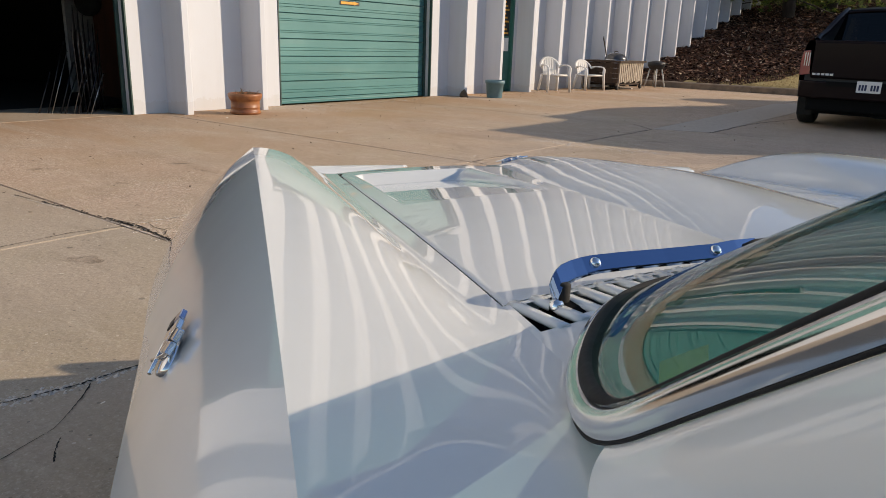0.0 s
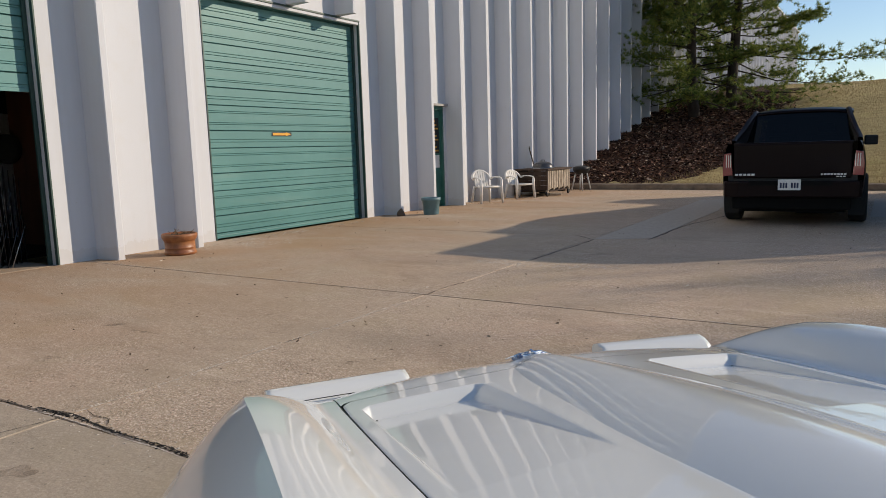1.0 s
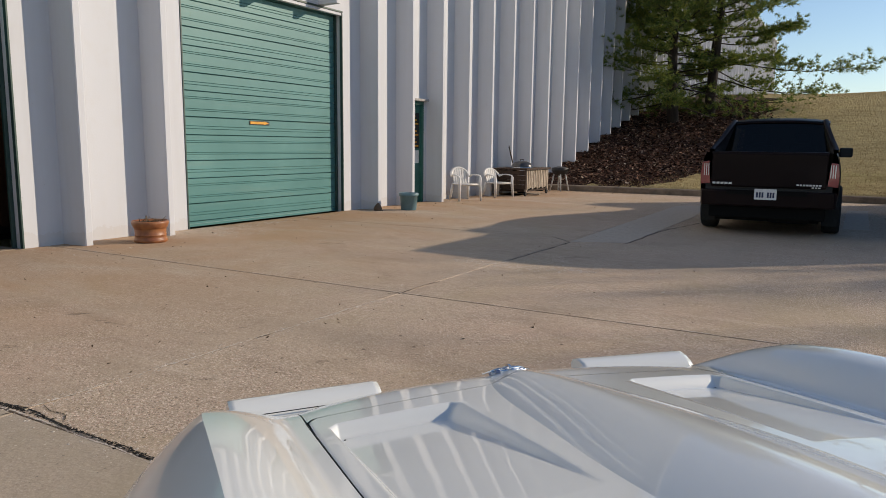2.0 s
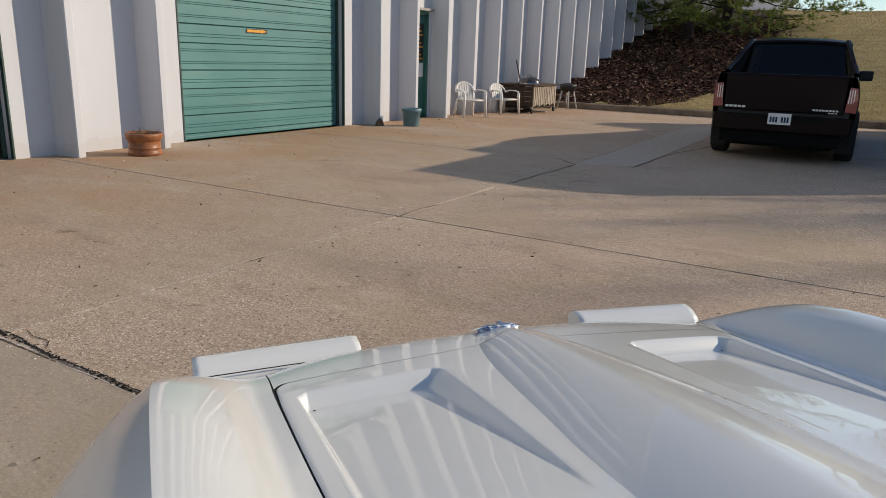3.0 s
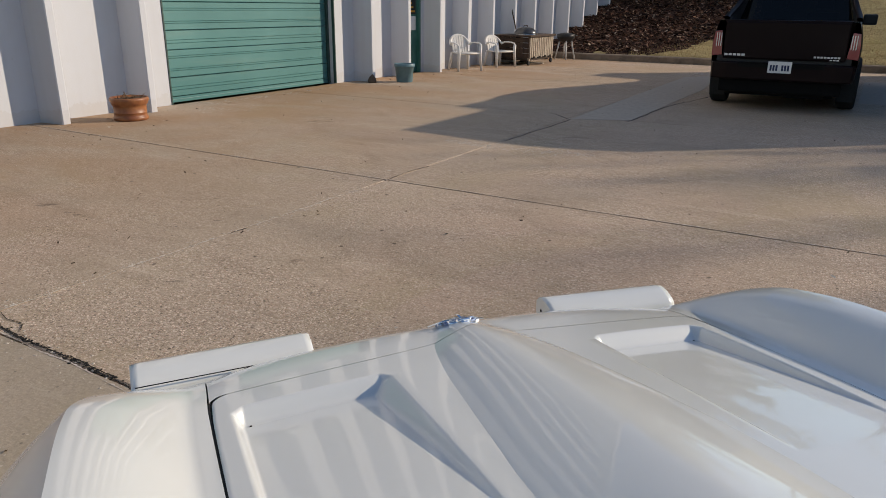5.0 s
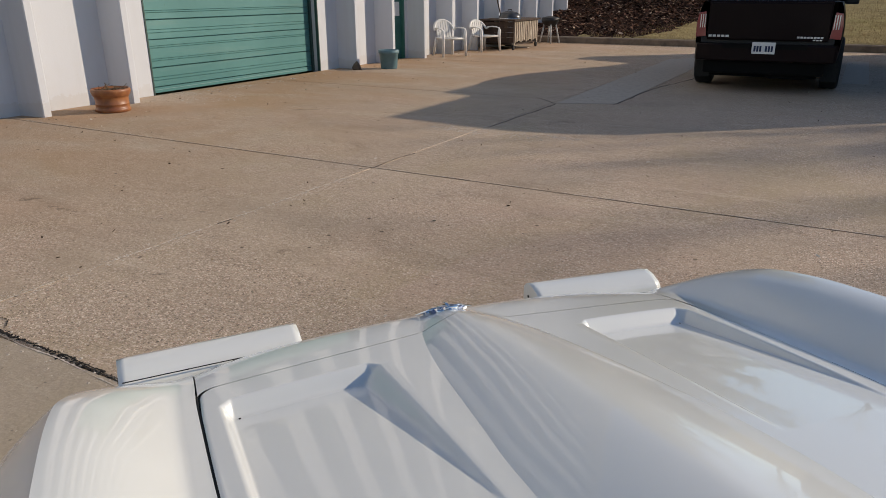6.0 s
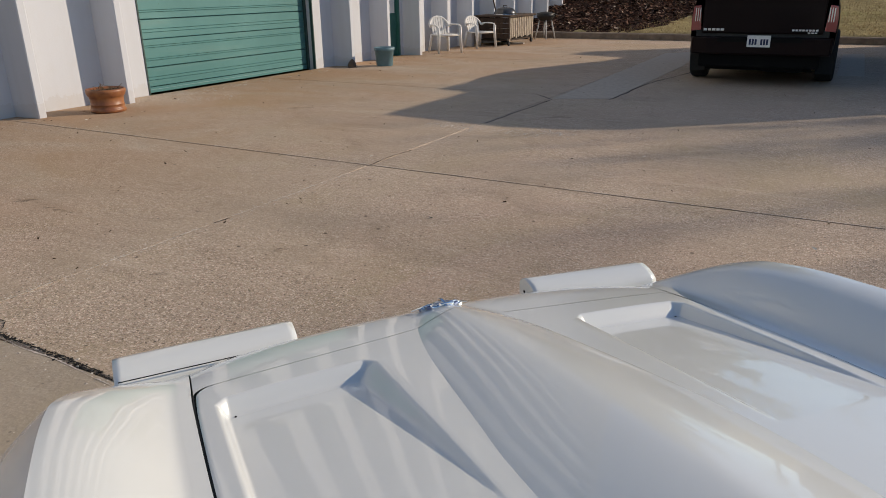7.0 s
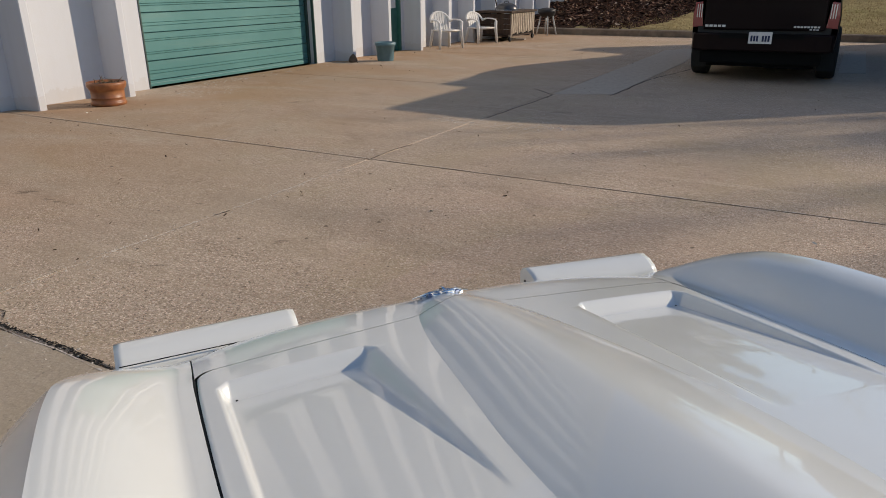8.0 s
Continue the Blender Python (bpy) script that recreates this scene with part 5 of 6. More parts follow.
for s in (-1, 1):
    # sail pillar from the bed rail up to the roof
    sail = []
    for i in range(0, 15):
        t = i / 14
        y = 0.62 + 1.25 * t
        z = gh(y)
        hw = 0.915 - 0.175 * smoothstep(t, 0, 1) ** 0.9
        sail.append([(s * hw, y, z), (s * (hw - 0.04), y + 0.005, z + 0.012), (s * (hw - 0.075), y + 0.02, z - 0.005), (s * (hw - 0.06), y + 0.10, z - 0.05), (s * (hw + 0.012), y + 0.12, z - 0.09 - 0.05 * t), (s * hw, y, z)])
    part("sail_pillar", sheet(sail), TRUCK, truck, "", True)
    part("sail_lining", sheet([[(r[3][0] + (s * 0.82 - r[3][0]) * k / 4, r[3][1] - 0.02, r[3][2] + (1.17 - r[3][2]) * k / 4) for k in range(5)] for r in sail]), BLACK_PLASTIC, truck, "", True)
    sidewin = []
    for y in [1.35 + 0.1 * i for i in range(0, 30)]:
        zt = gh(y) - 0.055
        sidewin.append([(s * (0.915 + (0.735 - 0.915) * k / 5 * min(1, max(zt - 1.17, 0) / 0.55)), y, 1.17 + (zt - 1.17) * k / 5) for k in range(6)])
    part("side_window", sheet(sidewin), DARK_GLASS, truck, "", True)
    mir = part("door_mirror", box(min(s * 0.96, s * 1.18), max(s * 0.96, s * 1.18), 3.28, 3.40, 1.12, 1.29, 0.03), BLACK_PLASTIC, truck, "black door mirror")
    part("mirror_arm", box(min(s * 0.88, s * 0.98), max(s * 0.88, s * 0.98), 3.31, 3.37, 1.13, 1.18, 0.01), BLACK_PLASTIC, mir)
rear_glass = []
for k in range(0, 9):
    t = k / 8
    rear_glass.append([(a / 8 * (0.86 - 0.11 * t), 1.62 + 0.16 * t, 1.19 + (1.70 - 1.19) * t) for a in range(-8, 9)])
part("rear_window", sheet(rear_glass), DARK_GLASS, truck, "dark tinted rear window", True)
part("cab_back", box(-0.86, 0.86, 1.60, 1.66, 0.8, 1.20), TRUCK, truck)
part("cab_floor", box(-0.85, 0.85, 1.7, 4.2, 0.5, 0.6), BLACK_PLASTIC, truck)
wsc = [[(a / 8 * (0.66 + 0.16 * t), 3.42 + 0.95 * t, 1.69 - 0.58 * t) for a in range(-8, 9)] for t in (0, 0.25, 0.5, 0.75, 1)]
part("windscreen", sheet(wsc), DARK_GLASS, truck, "", True)
for x in (-0.36, 0.36):
    st = part("seat", box(x - 0.24, x + 0.24, 2.75, 2.9, 0.7, 1.32, 0.05), BLACK_PLASTIC, truck)
    part("headrest", box(x - 0.13, x + 0.13, 2.76, 2.86, 1.36, 1.52, 0.04), BLACK_PLASTIC, st)
for x in (-0.89, 0.89):
    for y in (0.98, 4.08):
        s = 1 if x > 0 else -1
        m = Matrix.Translation((x, y, 0.365)) @ Matrix.Rotation(radians(90 * s), 4, "Y")
        tyre = part("tyre", lathe([(0.22, -0.12), (0.33, -0.125), (0.358, -0.105), (0.367, -0.07), (0.367, 0.07), (0.358, 0.105), (0.33, 0.125), (0.22, 0.12)], 32, None, m), RUBBER, truck, "", True)
        part("rim", lathe([(0.22, -0.1), (0.225, 0.11), (0.2, 0.1), (0.08, 0.06), (0.06, 0.08), (0.01, 0.08)], 24, None, m), BRUSHED, tyre, "", True)
part("chassis", box(-0.72, 0.72, 0.2, 5.0, 0.20, 0.45), BLACK, truck)
# Underbody parts added to keep light off the ground beneath the truck.
for s in (-1, 1):
    part("side_sill", box(min(s * 0.84, s * 0.93), max(s * 0.84, s * 0.93), 1.42, 3.62, 0.23, 0.45, 0.02), BLACK_PLASTIC, truck)
    part("mud_flap", box(min(s * 0.76, s * 0.98), max(s * 0.76, s * 0.98), 0.50, 0.52, 0.14, 0.44, 0.006, segments=1), RUBBER, truck)
part("air_dam", box(-0.86, 0.86, 4.98, 5.12, 0.19, 0.45, 0.02), BLACK_PLASTIC, truck)
part("muffler", box(0.05, 0.62, 0.08, 0.34, 0.19, 0.40, 0.06), BLACK, truck)
part("floor_pan", box(-0.9, 0.9, 0.1, 5.1, 0.46, 0.50), BLACK_PLASTIC, truck)


# ---------------------------------------------------------------- pines on the slope
BARK = noisy("pine_bark", (0.028, 0.021, 0.017), (0.06, 0.046, 0.037), 12, 0.95, 0.8, 0.03, stretch=(1, 1, 0.3))


def make_needles():
    m = mat("pine_needles", 0.5, color=(0.07, 0.1, 0.03), spec=0.3)
    k = Nodes(m)
    r = k.island()
    col = k.ramp(r, [(0.0, (0.03, 0.065, 0.02)), (0.45, (0.11, 0.185, 0.042)), (0.8, (0.31, 0.36, 0.07)), (1.0, (0.45, 0.40, 0.11))])
    k.color(col)
    b = k.bsdf
    tl = k.n.new("ShaderNodeBsdfTranslucent")
    mx = k.n.new("ShaderNodeMixShader")
    mx.inputs[0].default_value = 0.35
    k.l.new(col, tl.inputs["Color"])
    k.l.new(b.outputs[0], mx.inputs[1])
    k.l.new(tl.outputs[0], mx.inputs[2])
    k.l.new(mx.outputs[0], k.n["Material Output"].inputs["Surface"])
    return m


NEEDLES = make_needles()


def pine(x, y, height, reach, seed, label, low=0.6, lean=0.0):
    rnd = random.Random(seed)
    z0 = hill_height(x, y) - 0.05
    tree = thing("pine_tree", pose(x, y, z0), label, "tree", "pines on the slope")
    trunk_pts = [Vector((0.12 * math.sin(i * 0.6 + seed) + lean * i / 12, 0.10 * math.cos(i * 0.5), height * i / 12)) for i in range(13)]
    part("trunk", tube(trunk_pts, [max(0.22 * (1 - i / 13), 0.02) for i in range(13)], 10), BARK, tree)
    limbs = bmesh.new()
    tufts_v, tufts_f = [], []

    def tuft(c, d, size):
        for _ in range(22):
            a = (d + Vector((rnd.gauss(0, 0.75), rnd.gauss(0, 0.75), rnd.gauss(0.3, 0.6)))).normalized()
            s = a.cross(Vector((rnd.gauss(0, 1), rnd.gauss(0, 1), rnd.gauss(0, 1)))).normalized() * size * 0.058
            ln = size * (0.7 + 0.6 * rnd.random())
            b = len(tufts_v)
            tufts_v.extend([c - s, c + s, c + a * ln])
            tufts_f.append((b, b + 1, b + 2))

    nlev = int(height * 8)
    for i in range(nlev):
        t = (i + rnd.random()) / nlev
        z = low + (height - low - 0.3) * t
        base = trunk_pts[min(int(z / height * 12), 11)].copy()
        base.z = z
        az = i * 2.4 + rnd.random() * 0.9
        ln = reach * (1 - 0.70 * t) * (0.55 + 0.6 * rnd.random())
        pts, d = [base], Vector((math.cos(az), math.sin(az), 0.06 + 0.3 * t - 0.32 * smoothstep(t, 0.22, 0.0)))
        for s in range(1, 8):
            d = (d + Vector((rnd.gauss(0, 0.10), rnd.gauss(0, 0.10), rnd.gauss(0.0, 0.06) - 0.03 + 0.018 * s))).normalized()
            pts.append(pts[-1] + d * ln / 7)
        tube(pts, [0.028 * (1 - s / 8.5) * (1 - 0.5 * t) + 0.004 for s in range(8)], 5, limbs, False)
        for s in range(2, 8):
            for _ in range((4 if s < 4 else 8) if rnd.random() < 0.86 else 2):
                side = Vector((rnd.gauss(0, 1), rnd.gauss(0, 1), rnd.gauss(0.1, 0.3))).normalized()
                tw = (d * 0.8 + side).normalized()
                tl = ln * (0.11 + 0.14 * rnd.random())
                q = pts[s] + (pts[s] - pts[s - 1]) * rnd.random()
                if rnd.random() < 0.5:
                    tube([q, q + tw * tl], [0.006, 0.003], 3, limbs, False)
                for m in range(5):
                    c = q + tw * tl * (0.3 + 0.75 * (m + rnd.random()) / 5) + Vector((rnd.gauss(0, 0.07), rnd.gauss(0, 0.07), rnd.gauss(0, 0.04)))
                    tuft(c, tw, 0.15)
    part("bough", limbs, BARK, tree)
    part("crown", (tufts_v, tufts_f), NEEDLES, tree, "sparse long-needled crown", False)


pine(2.05, 28.3, 12.0, 3.9, 3, "tall green pine with spreading boughs above bark mulch", 0.7)
pine(3.15, 30.2, 12.0, 4.9, 11, "tall green pine leaning over the dry lawn", 0.9)


def bare_tree(x, y, height, seed, label):
    """A leafless tree of forking limbs."""
    rnd = random.Random(seed)
    tree = thing("bare_tree", pose(x, y, hill_height(x, y) - 0.05), label, "tree", "leafless trees on the rise")
    bm = bmesh.new()

    def fork(p, d, ln, r, depth):
        q = p + d * ln
        m = p + d * ln * 0.5 + Vector((rnd.gauss(0, 0.04), rnd.gauss(0, 0.04), 0)) * ln
        tube([p, m, q], [r, r * 0.85, r * 0.7], 5 if depth < 3 else 3, bm, False)
        if depth < 6:
            for _ in range(3 if depth < 4 else 2):
                e = (d + Vector((rnd.gauss(0, 0.5), rnd.gauss(0, 0.5), rnd.gauss(0.12, 0.3)))).normalized()
                fork(q if rnd.random() < 0.7 else m, e, ln * (0.62 + 0.2 * rnd.random()), r * 0.6, depth + 1)
    fork(Vector((0, 0, 0)), Vector((0, 0, 1)), height * 0.26, height * 0.018, 0)
    part("limb", bm, BARK, tree)


bare_tree(11.0, 40.0, 9.0, 5, "leafless grey tree on the grassy rise")
bare_tree(28.4, 22.5, 8.5, 22, "leafless grey tree beyond the yard")
# Out of view; placed so its top twigs streak the yard with shade.
bare_tree(33.0, 29.5, 17.0, 21, "leafless grey tree beyond the yard")


# ---------------------------------------------------------------- things along the wall
TERRA = noisy("glazed_terracotta", (0.36, 0.15, 0.055), (0.22, 0.075, 0.03), 9, 0.45, 0.2, 0.004, lo=0.3, hi=0.65)
SOIL = noisy("dry_soil", (0.06, 0.04, 0.028), (0.11, 0.08, 0.055), 30, 0.95, 0.8, 0.02)
STALK = noisy("dead_stalks", (0.16, 0.10, 0.055), (0.09, 0.055, 0.03), 20, 0.9)
planter = thing("planter", pose(0.68, 5.90, 0), "brown glazed terracotta planter with dead stalks", "planter")
SQUAT = Matrix.Diagonal((1.10, 1.10, 0.86, 1))
part("pot", lathe([(0.168, 0.0), (0.182, 0.012), (0.184, 0.04), (0.178, 0.055), (0.174, 0.062), (0.171, 0.10), (0.174, 0.104), (0.174, 0.114), (0.171, 0.118), (0.173, 0.19), (0.178, 0.215), (0.184, 0.218), (0.190, 0.235), (0.203, 0.27), (0.205, 0.30), (0.196, 0.318), (0.182, 0.318), (0.178, 0.28)], 36, None, SQUAT), TERRA, planter)
part("soil", lathe([(0.178, 0.27), (0.177, 0.288), (0.1, 0.30), (0.001, 0.305)], 24, None, SQUAT), SOIL, planter)
_r = random.Random(4)
for i in range(26):
    a, r = _r.random() * 6.28, 0.16 * _r.random() ** 0.6
    q = Vector((r * math.cos(a), r * math.sin(a), 0.25))
    d = Vector((_r.gauss(0, 0.6), _r.gauss(0, 0.6), 0.7)).normalized() * (0.05 + 0.06 * _r.random())
    part("stalk", tube([q, q + d * 0.6, q + d + Vector((_r.gauss(0, 0.02), _r.gauss(0, 0.02), -0.01))], [0.005, 0.004, 0.002], 5), STALK, planter)

TUB = noisy("faded_teal_plastic", (0.125, 0.225, 0.26), (0.09, 0.17, 0.205), 6, 0.5, 0.08)
bucket = thing("bucket", pose(0.86, 11.66, 0), "faded teal plastic tub beside the walk door", "bucket")
part("tub", lathe([(0.145, 0.0), (0.15, 0.01), (0.172, 0.27), (0.185, 0.272), (0.192, 0.285), (0.192, 0.325), (0.185, 0.332), (0.172, 0.33), (0.145, 0.03), (0.001, 0.03)], 32), TUB, bucket)
part("dregs", lathe([(0.15, 0.20), (0.152, 0.215), (0.001, 0.22)], 20), SOIL, bucket)

stone = part("stone", lathe([(0.07, -0.01), (0.085, 0.03), (0.06, 0.09), (0.035, 0.12), (0.01, 0.15)], 9, None, pose(0.46, 11.18, 0, 0, 8, 0)), noisy("brown_stone", (0.16, 0.11, 0.075), (0.09, 0.065, 0.045), 14, 0.9, 0.6, 0.02))
tagged(stone, "small brown rock against the wall rib", "rock")

RESIN = noisy("white_resin", (0.74, 0.73, 0.70), (0.62, 0.6, 0.56), 7, 0.45, 0.1)


def chair():
    c = thing("patio_chair", pose(0, 0, 0), "white moulded plastic patio armchair", "chair", "patio chairs by the wall")
    # seat: a dished slab; x right, y ahead
    rows = []
    for i in range(9):
        v = -0.21 + 0.44 * i / 8
        w = 0.20 + 0.035 * i / 8
        rows.append([(w * a / 6, v, 0.415 - 0.018 * (1 - (a / 6) ** 2) + 0.012 * (i / 8) - (0.03 if i == 8 else 0)) for a in range(-6, 7)])
    o = part("seat", sheet(rows), RESIN, c, "", True)
    o.modifiers.new("thick", "SOLIDIFY").thickness = 0.012
    # back: arched frame with slats
    arch = []
    for i in range(13):
        a = math.pi * i / 12
        arch.append((0.235 * math.cos(a), -0.20 - 0.13 * math.sin(a) ** 0.8 * 1.0, 0.58 + 0.22 * math.sin(a)))
    part("back_frame", tube([(0.245, -0.10, 0.63)] + arch + [(-0.245, -0.10, 0.63)], 0.03, 8, flat=0.7), RESIN, c)
    for x in (-0.15, -0.09, -0.03, 0.03, 0.09, 0.15):
        top = 0.60 + 0.20 * math.sqrt(1 - (x / 0.24) ** 2)
        slat = part("back_slat", prism([(x - 0.022, 0.405), (x + 0.022, 0.405), (x + 0.024, top), (x - 0.024, top)], "y", -0.006, 0.006, 0, None), RESIN, c)
        slat.matrix_basis = Matrix.Translation((0, -0.205, 0)) @ Matrix.Translation((0, 0, 0.41)) @ Matrix.Rotation(radians(15), 4, "X") @ Matrix.Translation((0, 0, -0.41))
    for s in (-1, 1):
        part("arm", tube([(s * 0.24, -0.17, 0.62), (s * 0.275, -0.05, 0.635), (s * 0.285, 0.10, 0.63), (s * 0.28, 0.20, 0.61), (s * 0.275, 0.235, 0.57)], [0.028, 0.034, 0.034, 0.03, 0.024], 8, flat=0.5), RESIN, c)
        part("leg", tube([(s * 0.275, 0.235, 0.58), (s * 0.265, 0.235, 0.40), (s * 0.285, 0.265, 0.0)], [0.032, 0.036, 0.026], 8), RESIN, c)
        part("leg", tube([(s * 0.20, -0.20, 0.41), (s * 0.245, -0.27, 0.0)], [0.036, 0.026], 8), RESIN, c)
        part("rail", tube([(s * 0.24, 0.235, 0.405), (s * 0.20, -0.20, 0.405)], 0.02, 6), RESIN, c)
    part("rail", tube([(-0.25, 0.235, 0.40), (0.25, 0.235, 0.40)], 0.02, 6), RESIN, c)
    return c


chair_a = chair()
chair_a.matrix_basis = pose(0.56, 14.50, 0, 0, 0, -122) @ Matrix.Diagonal((1, 1, 0.93, 1))
chair_b = copy_thing(chair_a, pose(0.66, 16.02, 0, 0, 0, -114) @ Matrix.Diagonal((1, 1, 0.93, 1)))

# Weathered wood in two tones: dark for shaded cart faces, pale for sunlit.
SHADED_WOOD = noisy("weathered_wood_shaded", (0.075, 0.046, 0.03), (0.028, 0.017, 0.012), 5, 0.9, 0.5, 0.008, stretch=(4, 0.6, 0.6))
SUNLIT_WOOD = noisy("bleached_wood_sunlit", (0.52, 0.45, 0.36), (0.10, 0.07, 0.05), 9, 0.9, 0.5, 0.008, stretch=(4, 4, 0.5))
cart = thing("wooden_cart", pose(0.72, 17.35, 0), "weathered wooden cart on small wheels", "cart")
part("cart_top", box(-0.50, 0.50, -0.80, 0.80, 0.655, 0.70, 0.008), SHADED_WOOD, cart)
for i in range(4):
    z = 0.17 + i * 0.12
    part("plank", box(-0.45, 0.45, -0.765, -0.74, z, z + 0.112, 0.004, segments=1), SHADED_WOOD, cart)
    part("plank", box(-0.465, -0.44, -0.735, 0.735, z, z + 0.112, 0.004, segments=1), SHADED_WOOD, cart)
for i in range(13):
    y = -0.72 + i * 0.112
    h = 0.16 + 0.02 * ((i * 7) % 3)
    part("plank", box(0.44, 0.462, y, y + 0.086, h, 0.65, 0.004, segments=1), SUNLIT_WOOD, cart)
for x in (-0.42, 0.42):
    for y in (-0.7, 0.7):
        part("corner_post", box(x - 0.03, x + 0.03, y - 0.03, y + 0.03, 0.10, 0.655, 0.004, segments=1), SUNLIT_WOOD, cart)
        m = Matrix.Translation((x, y, 0.062)) @ Matrix.Rotation(radians(90), 4, "Y")
        part("caster", lathe([(0.02, -0.02), (0.055, -0.022), (0.062, -0.01), (0.062, 0.01), (0.055, 0.022), (0.02, 0.02)], 16, None, m), RUBBER, cart)
part("lower_shelf", box(-0.42, 0.42, -0.7, 0.7, 0.11, 0.14, 0.004), SHADED_WOOD, cart)
part("loose_board", box(-0.05, 0.62, -0.3, -0.18, 0.02, 0.05, 0.004), SUNLIT_WOOD, cart)

ENAMEL = noisy("sooty_enamel", (0.02, 0.02, 0.022), (0.05, 0.047, 0.045), 6, 0.3, 0.05, coat=0.6)
kettle = thing("kettle_grill", pose(0.85, 17.05, 0.70), "black kettle barbecue lid on the wooden cart", "grill")
part("lid", lathe([(0.27, 0.0), (0.275, 0.02), (0.265, 0.06), (0.235, 0.11), (0.18, 0.15), (0.10, 0.175), (0.001, 0.18)], 30), ENAMEL, kettle)
part("lid_rim", lathe([(0.272, 0.0), (0.283, 0.006), (0.283, 0.018), (0.272, 0.022)], 30), BRUSHED, kettle)
part("knob", tube([(-0.05, 0, 0.175), (-0.045, 0, 0.215), (0.045, 0, 0.215), (0.05, 0, 0.175)], 0.010, 6), SHADED_WOOD, kettle)

GALV = noisy("galvanised_tube", (0.62, 0.62, 0.6), (0.45, 0.45, 0.44), 12, 0.45)
trip = thing("tripod_grill", pose(1.05, 19.25, 0), "small dark bowl grill on splayed metal legs", "grill")
part("bowl", lathe([(0.06, 0.44), (0.17, 0.48), (0.235, 0.57), (0.24, 0.66), (0.225, 0.66), (0.10, 0.69), (0.001, 0.70)], 24), BLACK_PLASTIC, trip)
for i in range(4):
    a = 0.5 + i * math.pi / 2
    part("leg", tube([(0.15 * math.cos(a), 0.15 * math.sin(a), 0.52), (0.27 * math.cos(a), 0.27 * math.sin(a), 0.0)], 0.020, 8), GALV, trip)
part("handle", tube([(0.22, -0.05, 0.62), (0.30, -0.05, 0.63), (0.30, 0.05, 0.63), (0.22, 0.05, 0.62)], 0.01, 6), BLACK_PLASTIC, trip)

shovel = thing("shovel", pose(0.30, 17.1, 0), "dark shovel leaning on the wall rib", "shovel")
part("shaft", tube([(0.38, 0.18, 0.12), (0.14, 0.07, 1.15)], 0.016, 8), SHADED_WOOD, shovel)
part("grip", tube([(0.14, 0.07, 1.13), (0.125, 0.06, 1.22), (0.12, 0.06, 1.28)], [0.03, 0.045, 0.02], 8, flat=0.4), BLACK_PLASTIC, shovel)
part("blade", prism([(-0.09, 0.0), (0.09, 0.0), (0.1, 0.16), (0.03, 0.24), (-0.03, 0.24), (-0.1, 0.16)], "y", -0.004, 0.004), BLACK_PLASTIC, shovel).matrix_basis = pose(0.41, 0.2, 0.0, -13, 14, 20)
# dark pots and a stack of dark things at the foot of the mulch bed
for x, y, r, h in ((0.55, 19.0, 0.14, 0.5), (0.35, 18.7, 0.12, 0.62)):
    p = part("dark_pot", lathe([(r * 0.8, 0.0), (r, h * 0.9), (r * 1.08, h * 0.92), (r * 1.08, h), (r * 0.9, h), (r * 0.85, h * 0.9), (0.001, h * 0.9)], 20, None, pose(x, y, 0)), BLACK_PLASTIC)
    tagged(p, "dark plastic pot beside the barbecue", "pot", "dark pots by the wall")


# ---------------------------------------------------------------- inside the raised door
DULL_STEEL = mat("dull_steel", 0.35, 0.9, (0.45, 0.45, 0.46))
PANEL_DARK = noisy("dark_steel_sheet", (0.010, 0.011, 0.013), (0.02, 0.021, 0.024), 4, 0.35)
DIM_WHITE = noisy("dull_white_paint", (0.62, 0.62, 0.61), (0.5, 0.5, 0.5), 4, 0.6)
RUST_WOOD = noisy("reddish_plywood", (0.13, 0.045, 0.025), (0.08, 0.03, 0.018), 3, 0.7, stretch=(1, 1, 0.3))
idoor = thing("door_4", pose(-3.92, 6.06, 0, 0, 0, 118), "pale inner door standing ajar in the workshop", "door", kind="structure")
part("door_leaf", box(-0.45, 0.45, -0.05, 0.0, 0.0, 2.05, 0.004), DIM_WHITE, idoor)
part("door_panel", box(-0.10, 0.36, -0.06, -0.051, 0.15, 1.9, 0.004), DIM_WHITE, idoor)
part("handle", tube([(-0.36, -0.05, 1.0), (-0.36, -0.11, 1.0), (-0.25, -0.11, 1.0)], 0.012), BRUSHED, idoor)
cab = tagged(part("tall_cupboard", box(-2.9, -0.9, 5.75, 6.38, 0.0, 2.35, 0.01), RUST_WOOD), "reddish plywood cupboard in the dark workshop", "cupboard")
part("cupboard_door", box(-2.0, -0.95, 5.725, 5.747, 0.08, 2.3, 0.004), RUST_WOOD, cab)
for i in range(6):
    y = 4.30 + 0.085 * i
    s = part("steel_sheet", box(-0.004, 0.004, -0.45, 0.45, 0.0, 1.25 - 0.06 * i, 0.002, segments=1), PANEL_DARK)
    s.matrix_basis = pose(-0.95 - 0.05 * i, y + 0.2, 0.0, 22 + 2 * i, 0, 62)
    tagged(s, "dark steel sheet leaning in the workshop doorway", "sheet metal", "leaning sheets")
for i in range(9):
    a = Vector((-0.34 - 0.055 * i, 4.30 - 0.055 * i + 0.03 * (i % 2), 0.0))
    b = a + Vector((-0.06 - 0.02 * (i % 3), 0.24 + 0.03 * (i % 4), 0.50 + 0.13 * (i % 4)))
    s = part("metal_rod", tube([a, b], 0.0055 + 0.002 * (i % 3), 6), DULL_STEEL if i % 3 == 0 else PANEL_DARK)
    tagged(s, "bare metal rod leaning in the workshop doorway", "rod", "leaning rods")
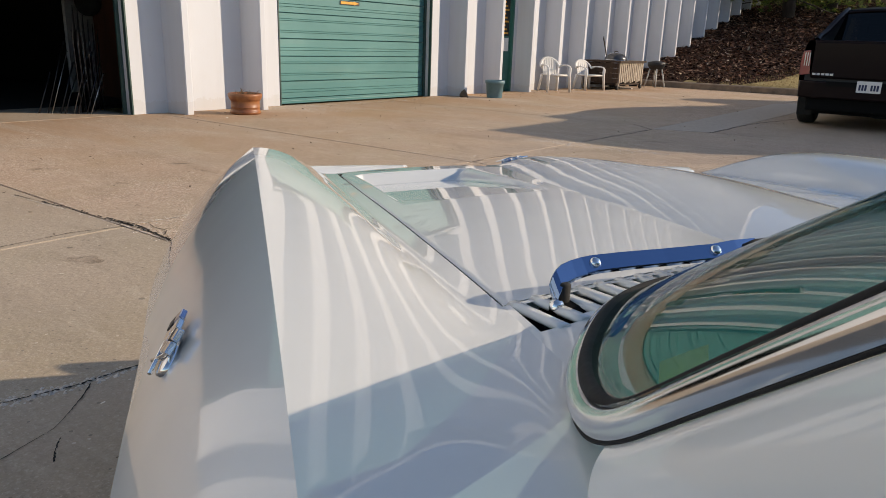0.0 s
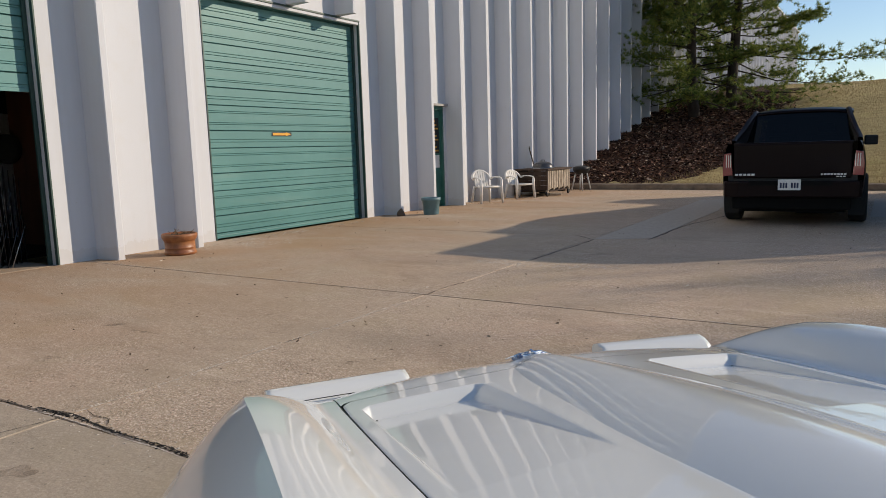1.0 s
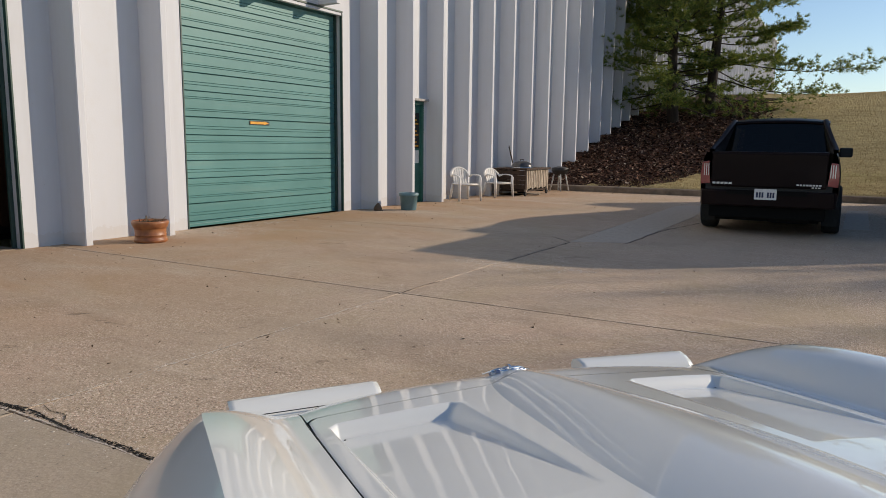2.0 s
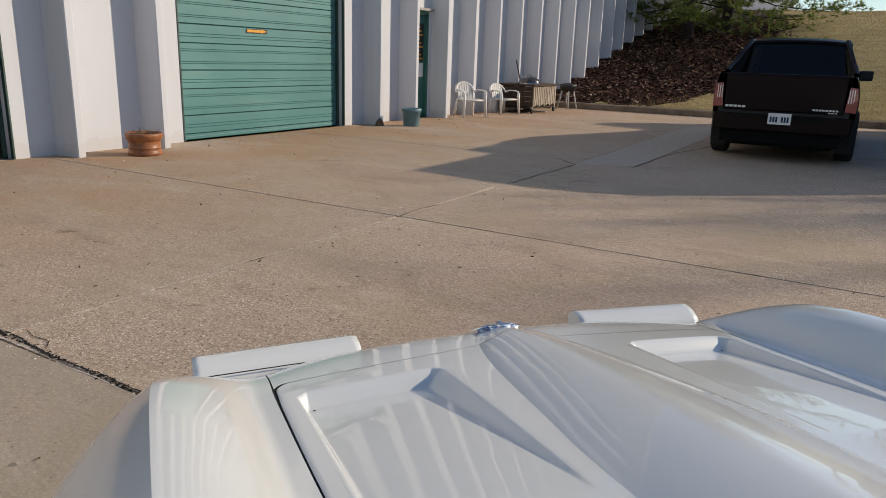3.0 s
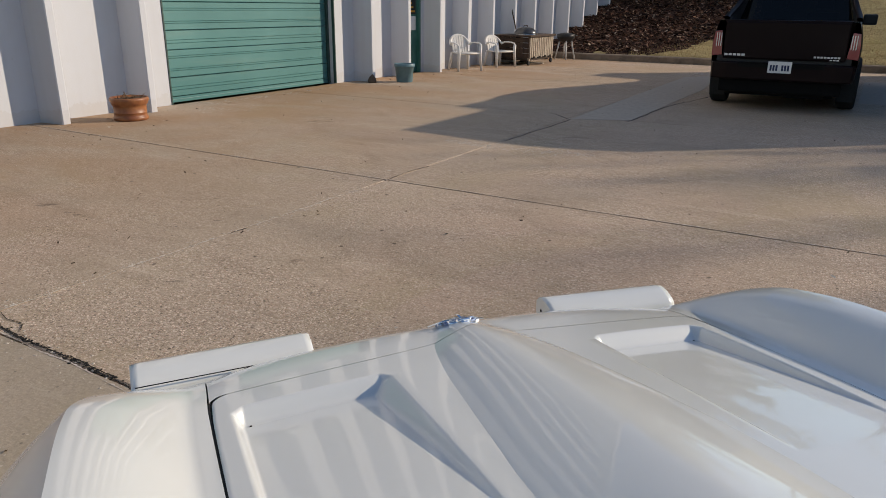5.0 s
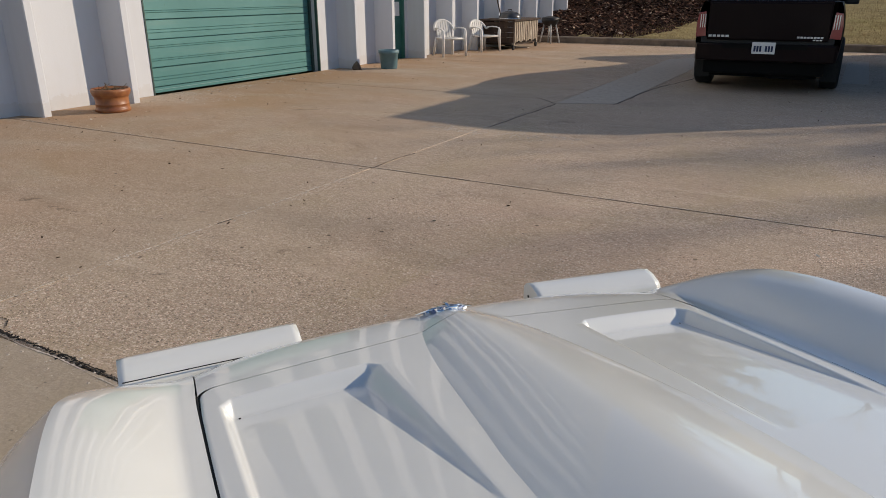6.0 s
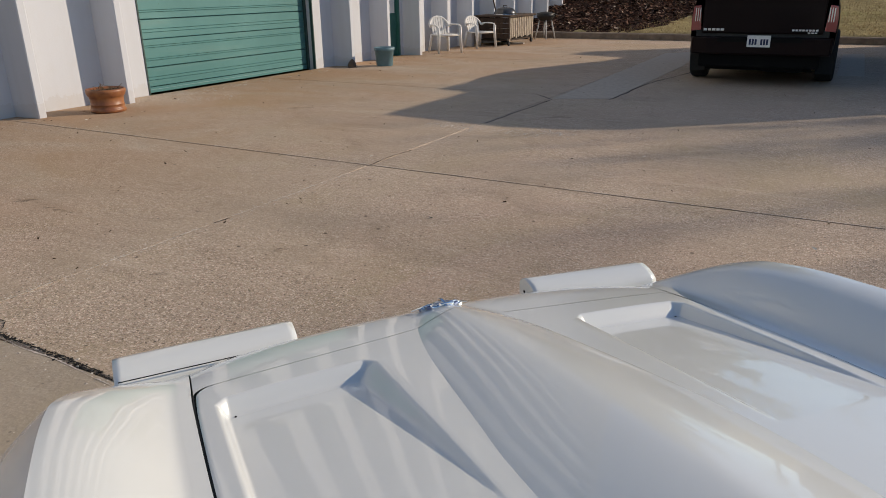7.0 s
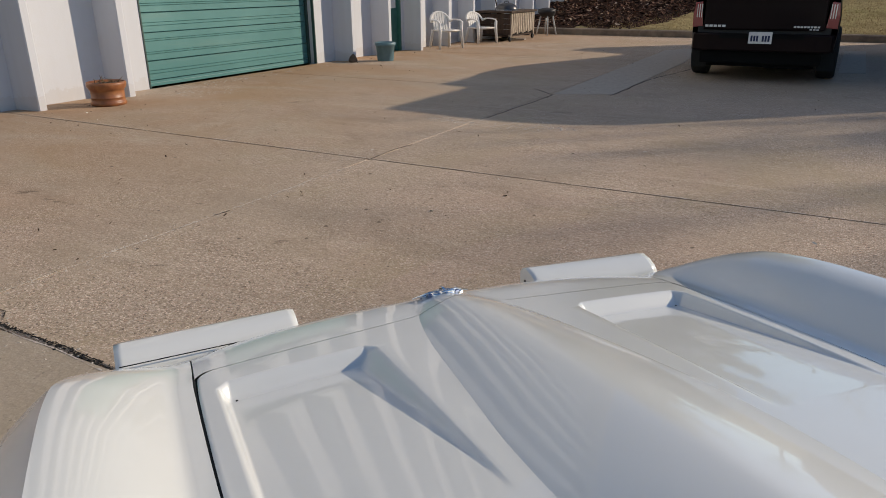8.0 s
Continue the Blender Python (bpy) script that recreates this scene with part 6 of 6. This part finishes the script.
wheel_ob = part("spare_wheel", lathe([(0.08, -0.06), (0.20, -0.07), (0.22, -0.04), (0.22, 0.04), (0.20, 0.07), (0.08, 0.06)], 28, None, pose(-2.75, 5.62, 1.45, 90, 0, 20)), RUBBER)
tagged(wheel_ob, "dark tyre hung on the cupboard in the workshop", "tyre")
bin_ob = part("drum", lathe([(0.28, 0), (0.285, 0.3), (0.295, 0.31), (0.285, 0.32), (0.285, 0.85), (0.26, 0.86), (0.001, 0.86)], 28, None, pose(-4.0, 3.2, 0)), PANEL_DARK)
tagged(bin_ob, "dark steel drum in the workshop", "drum")


# ---------------------------------------------------------------- ground litter, mulch chips, grass
def scatter_quads(n, place, size, seed, tall=0.0):
    rnd = random.Random(seed)
    verts, faces = [], []
    for _ in range(n):
        p = place(rnd)
        if p is None:
            continue
        x, y, z = p
        s = size * (0.5 + rnd.random())
        a = rnd.random() * 6.283
        if tall:
            d = Vector((math.cos(a), math.sin(a), 0)) * s * 0.10
            tip = Vector((rnd.gauss(0, 0.4), rnd.gauss(0, 0.4), 1.0)) * s
            b = len(verts)
            c = Vector((x, y, z))
            verts += [c - d, c + d, c + tip]
            faces.append((b, b + 1, b + 2))
        else:
            u = Vector((math.cos(a), math.sin(a), rnd.gauss(0, 0.35))) * s
            w = Vector((-math.sin(a), math.cos(a), rnd.gauss(0, 0.35))) * s * (0.25 + 0.3 * rnd.random())
            c = Vector((x, y, z + 0.3 * s))
            b = len(verts)
            verts += [c - u - w, c + u - w * 0.6, c + u * 0.8 + w, c - u * 0.9 + w * 0.8]
            faces.append((b, b + 1, b + 2, b + 3))
    return verts, faces


def island_mat(name, stops, rough=0.9):
    m = mat(name, rough, color=stops[0][1], spec=0.1)
    k = Nodes(m)
    k.color(k.ramp(k.island(), stops))
    return m


def mulch_place(r):
    x, y = 0.1 + 6.5 * r.random(), 20.0 + 14 * r.random()
    if x + 0.12 * (y - 26) > 5.4 + r.gauss(0, 0.5) or y - 0.9 * max(x - 2.5, 0) < 19.7 + r.gauss(0, 0.3):
        return None
    return x, y, hill_height(x, y)


def grass_place(r):
    x, y = 1.5 + 14 * r.random(), 19.85 + 22 * r.random() ** 1.3
    if x + 0.12 * (y - 26) < 5.4 + r.gauss(0, 0.5) and y - 0.9 * max(x - 2.5, 0) > 19.9 + r.gauss(0, 0.3):
        return None
    return x, y, hill_height(x, y) - 0.005


MULCH = island_mat("bark_chips", [(0.0, (0.010, 0.006, 0.005)), (0.45, (0.06, 0.030, 0.021)), (0.75, (0.21, 0.105, 0.072)), (0.92, (0.42, 0.26, 0.18)), (1.0, (0.60, 0.47, 0.36))])
chips = part("bark_mulch", scatter_quads(26000, mulch_place, 0.045, 1), MULCH)
tagged(chips, "dark brown bark mulch chips and leaf litter", "mulch", kind="stuff")
BLADES = island_mat("dry_grass_blades", [(0.0, (0.50, 0.36, 0.18)), (0.45, (0.62, 0.46, 0.25)), (0.8, (0.38, 0.27, 0.12)), (1.0, (0.22, 0.19, 0.08))])
blades = part("grass", scatter_quads(70000, grass_place, 0.045, 2, 1.0), BLADES)
tagged(blades, "short dry straw-coloured winter grass", "grass", kind="stuff")


def litter_place(r):
    k = r.random()
    if k < 0.22:
        return 0.42 + 1.2 * r.random() ** 2, 4.8 + 14 * r.random(), 0.001
    if k < 0.42:
        return 0.6 + 7 * r.random(), 19.59 - 0.35 * r.random() ** 2, 0.001
    return 0.6 + 11 * r.random(), 0.5 + 18.5 * r.random(), 0.001


LITTER = island_mat("leaf_crumbs", [(0.0, (0.05, 0.03, 0.018)), (0.55, (0.10, 0.07, 0.04)), (0.75, (0.3, 0.25, 0.18)), (0.9, (0.75, 0.7, 0.6))])
lit = part("leaf_litter", scatter_quads(2000, litter_place, 0.0095, 7), LITTER)
tagged(lit, "small dry leaf crumbs and grit on the concrete", "litter", kind="stuff")
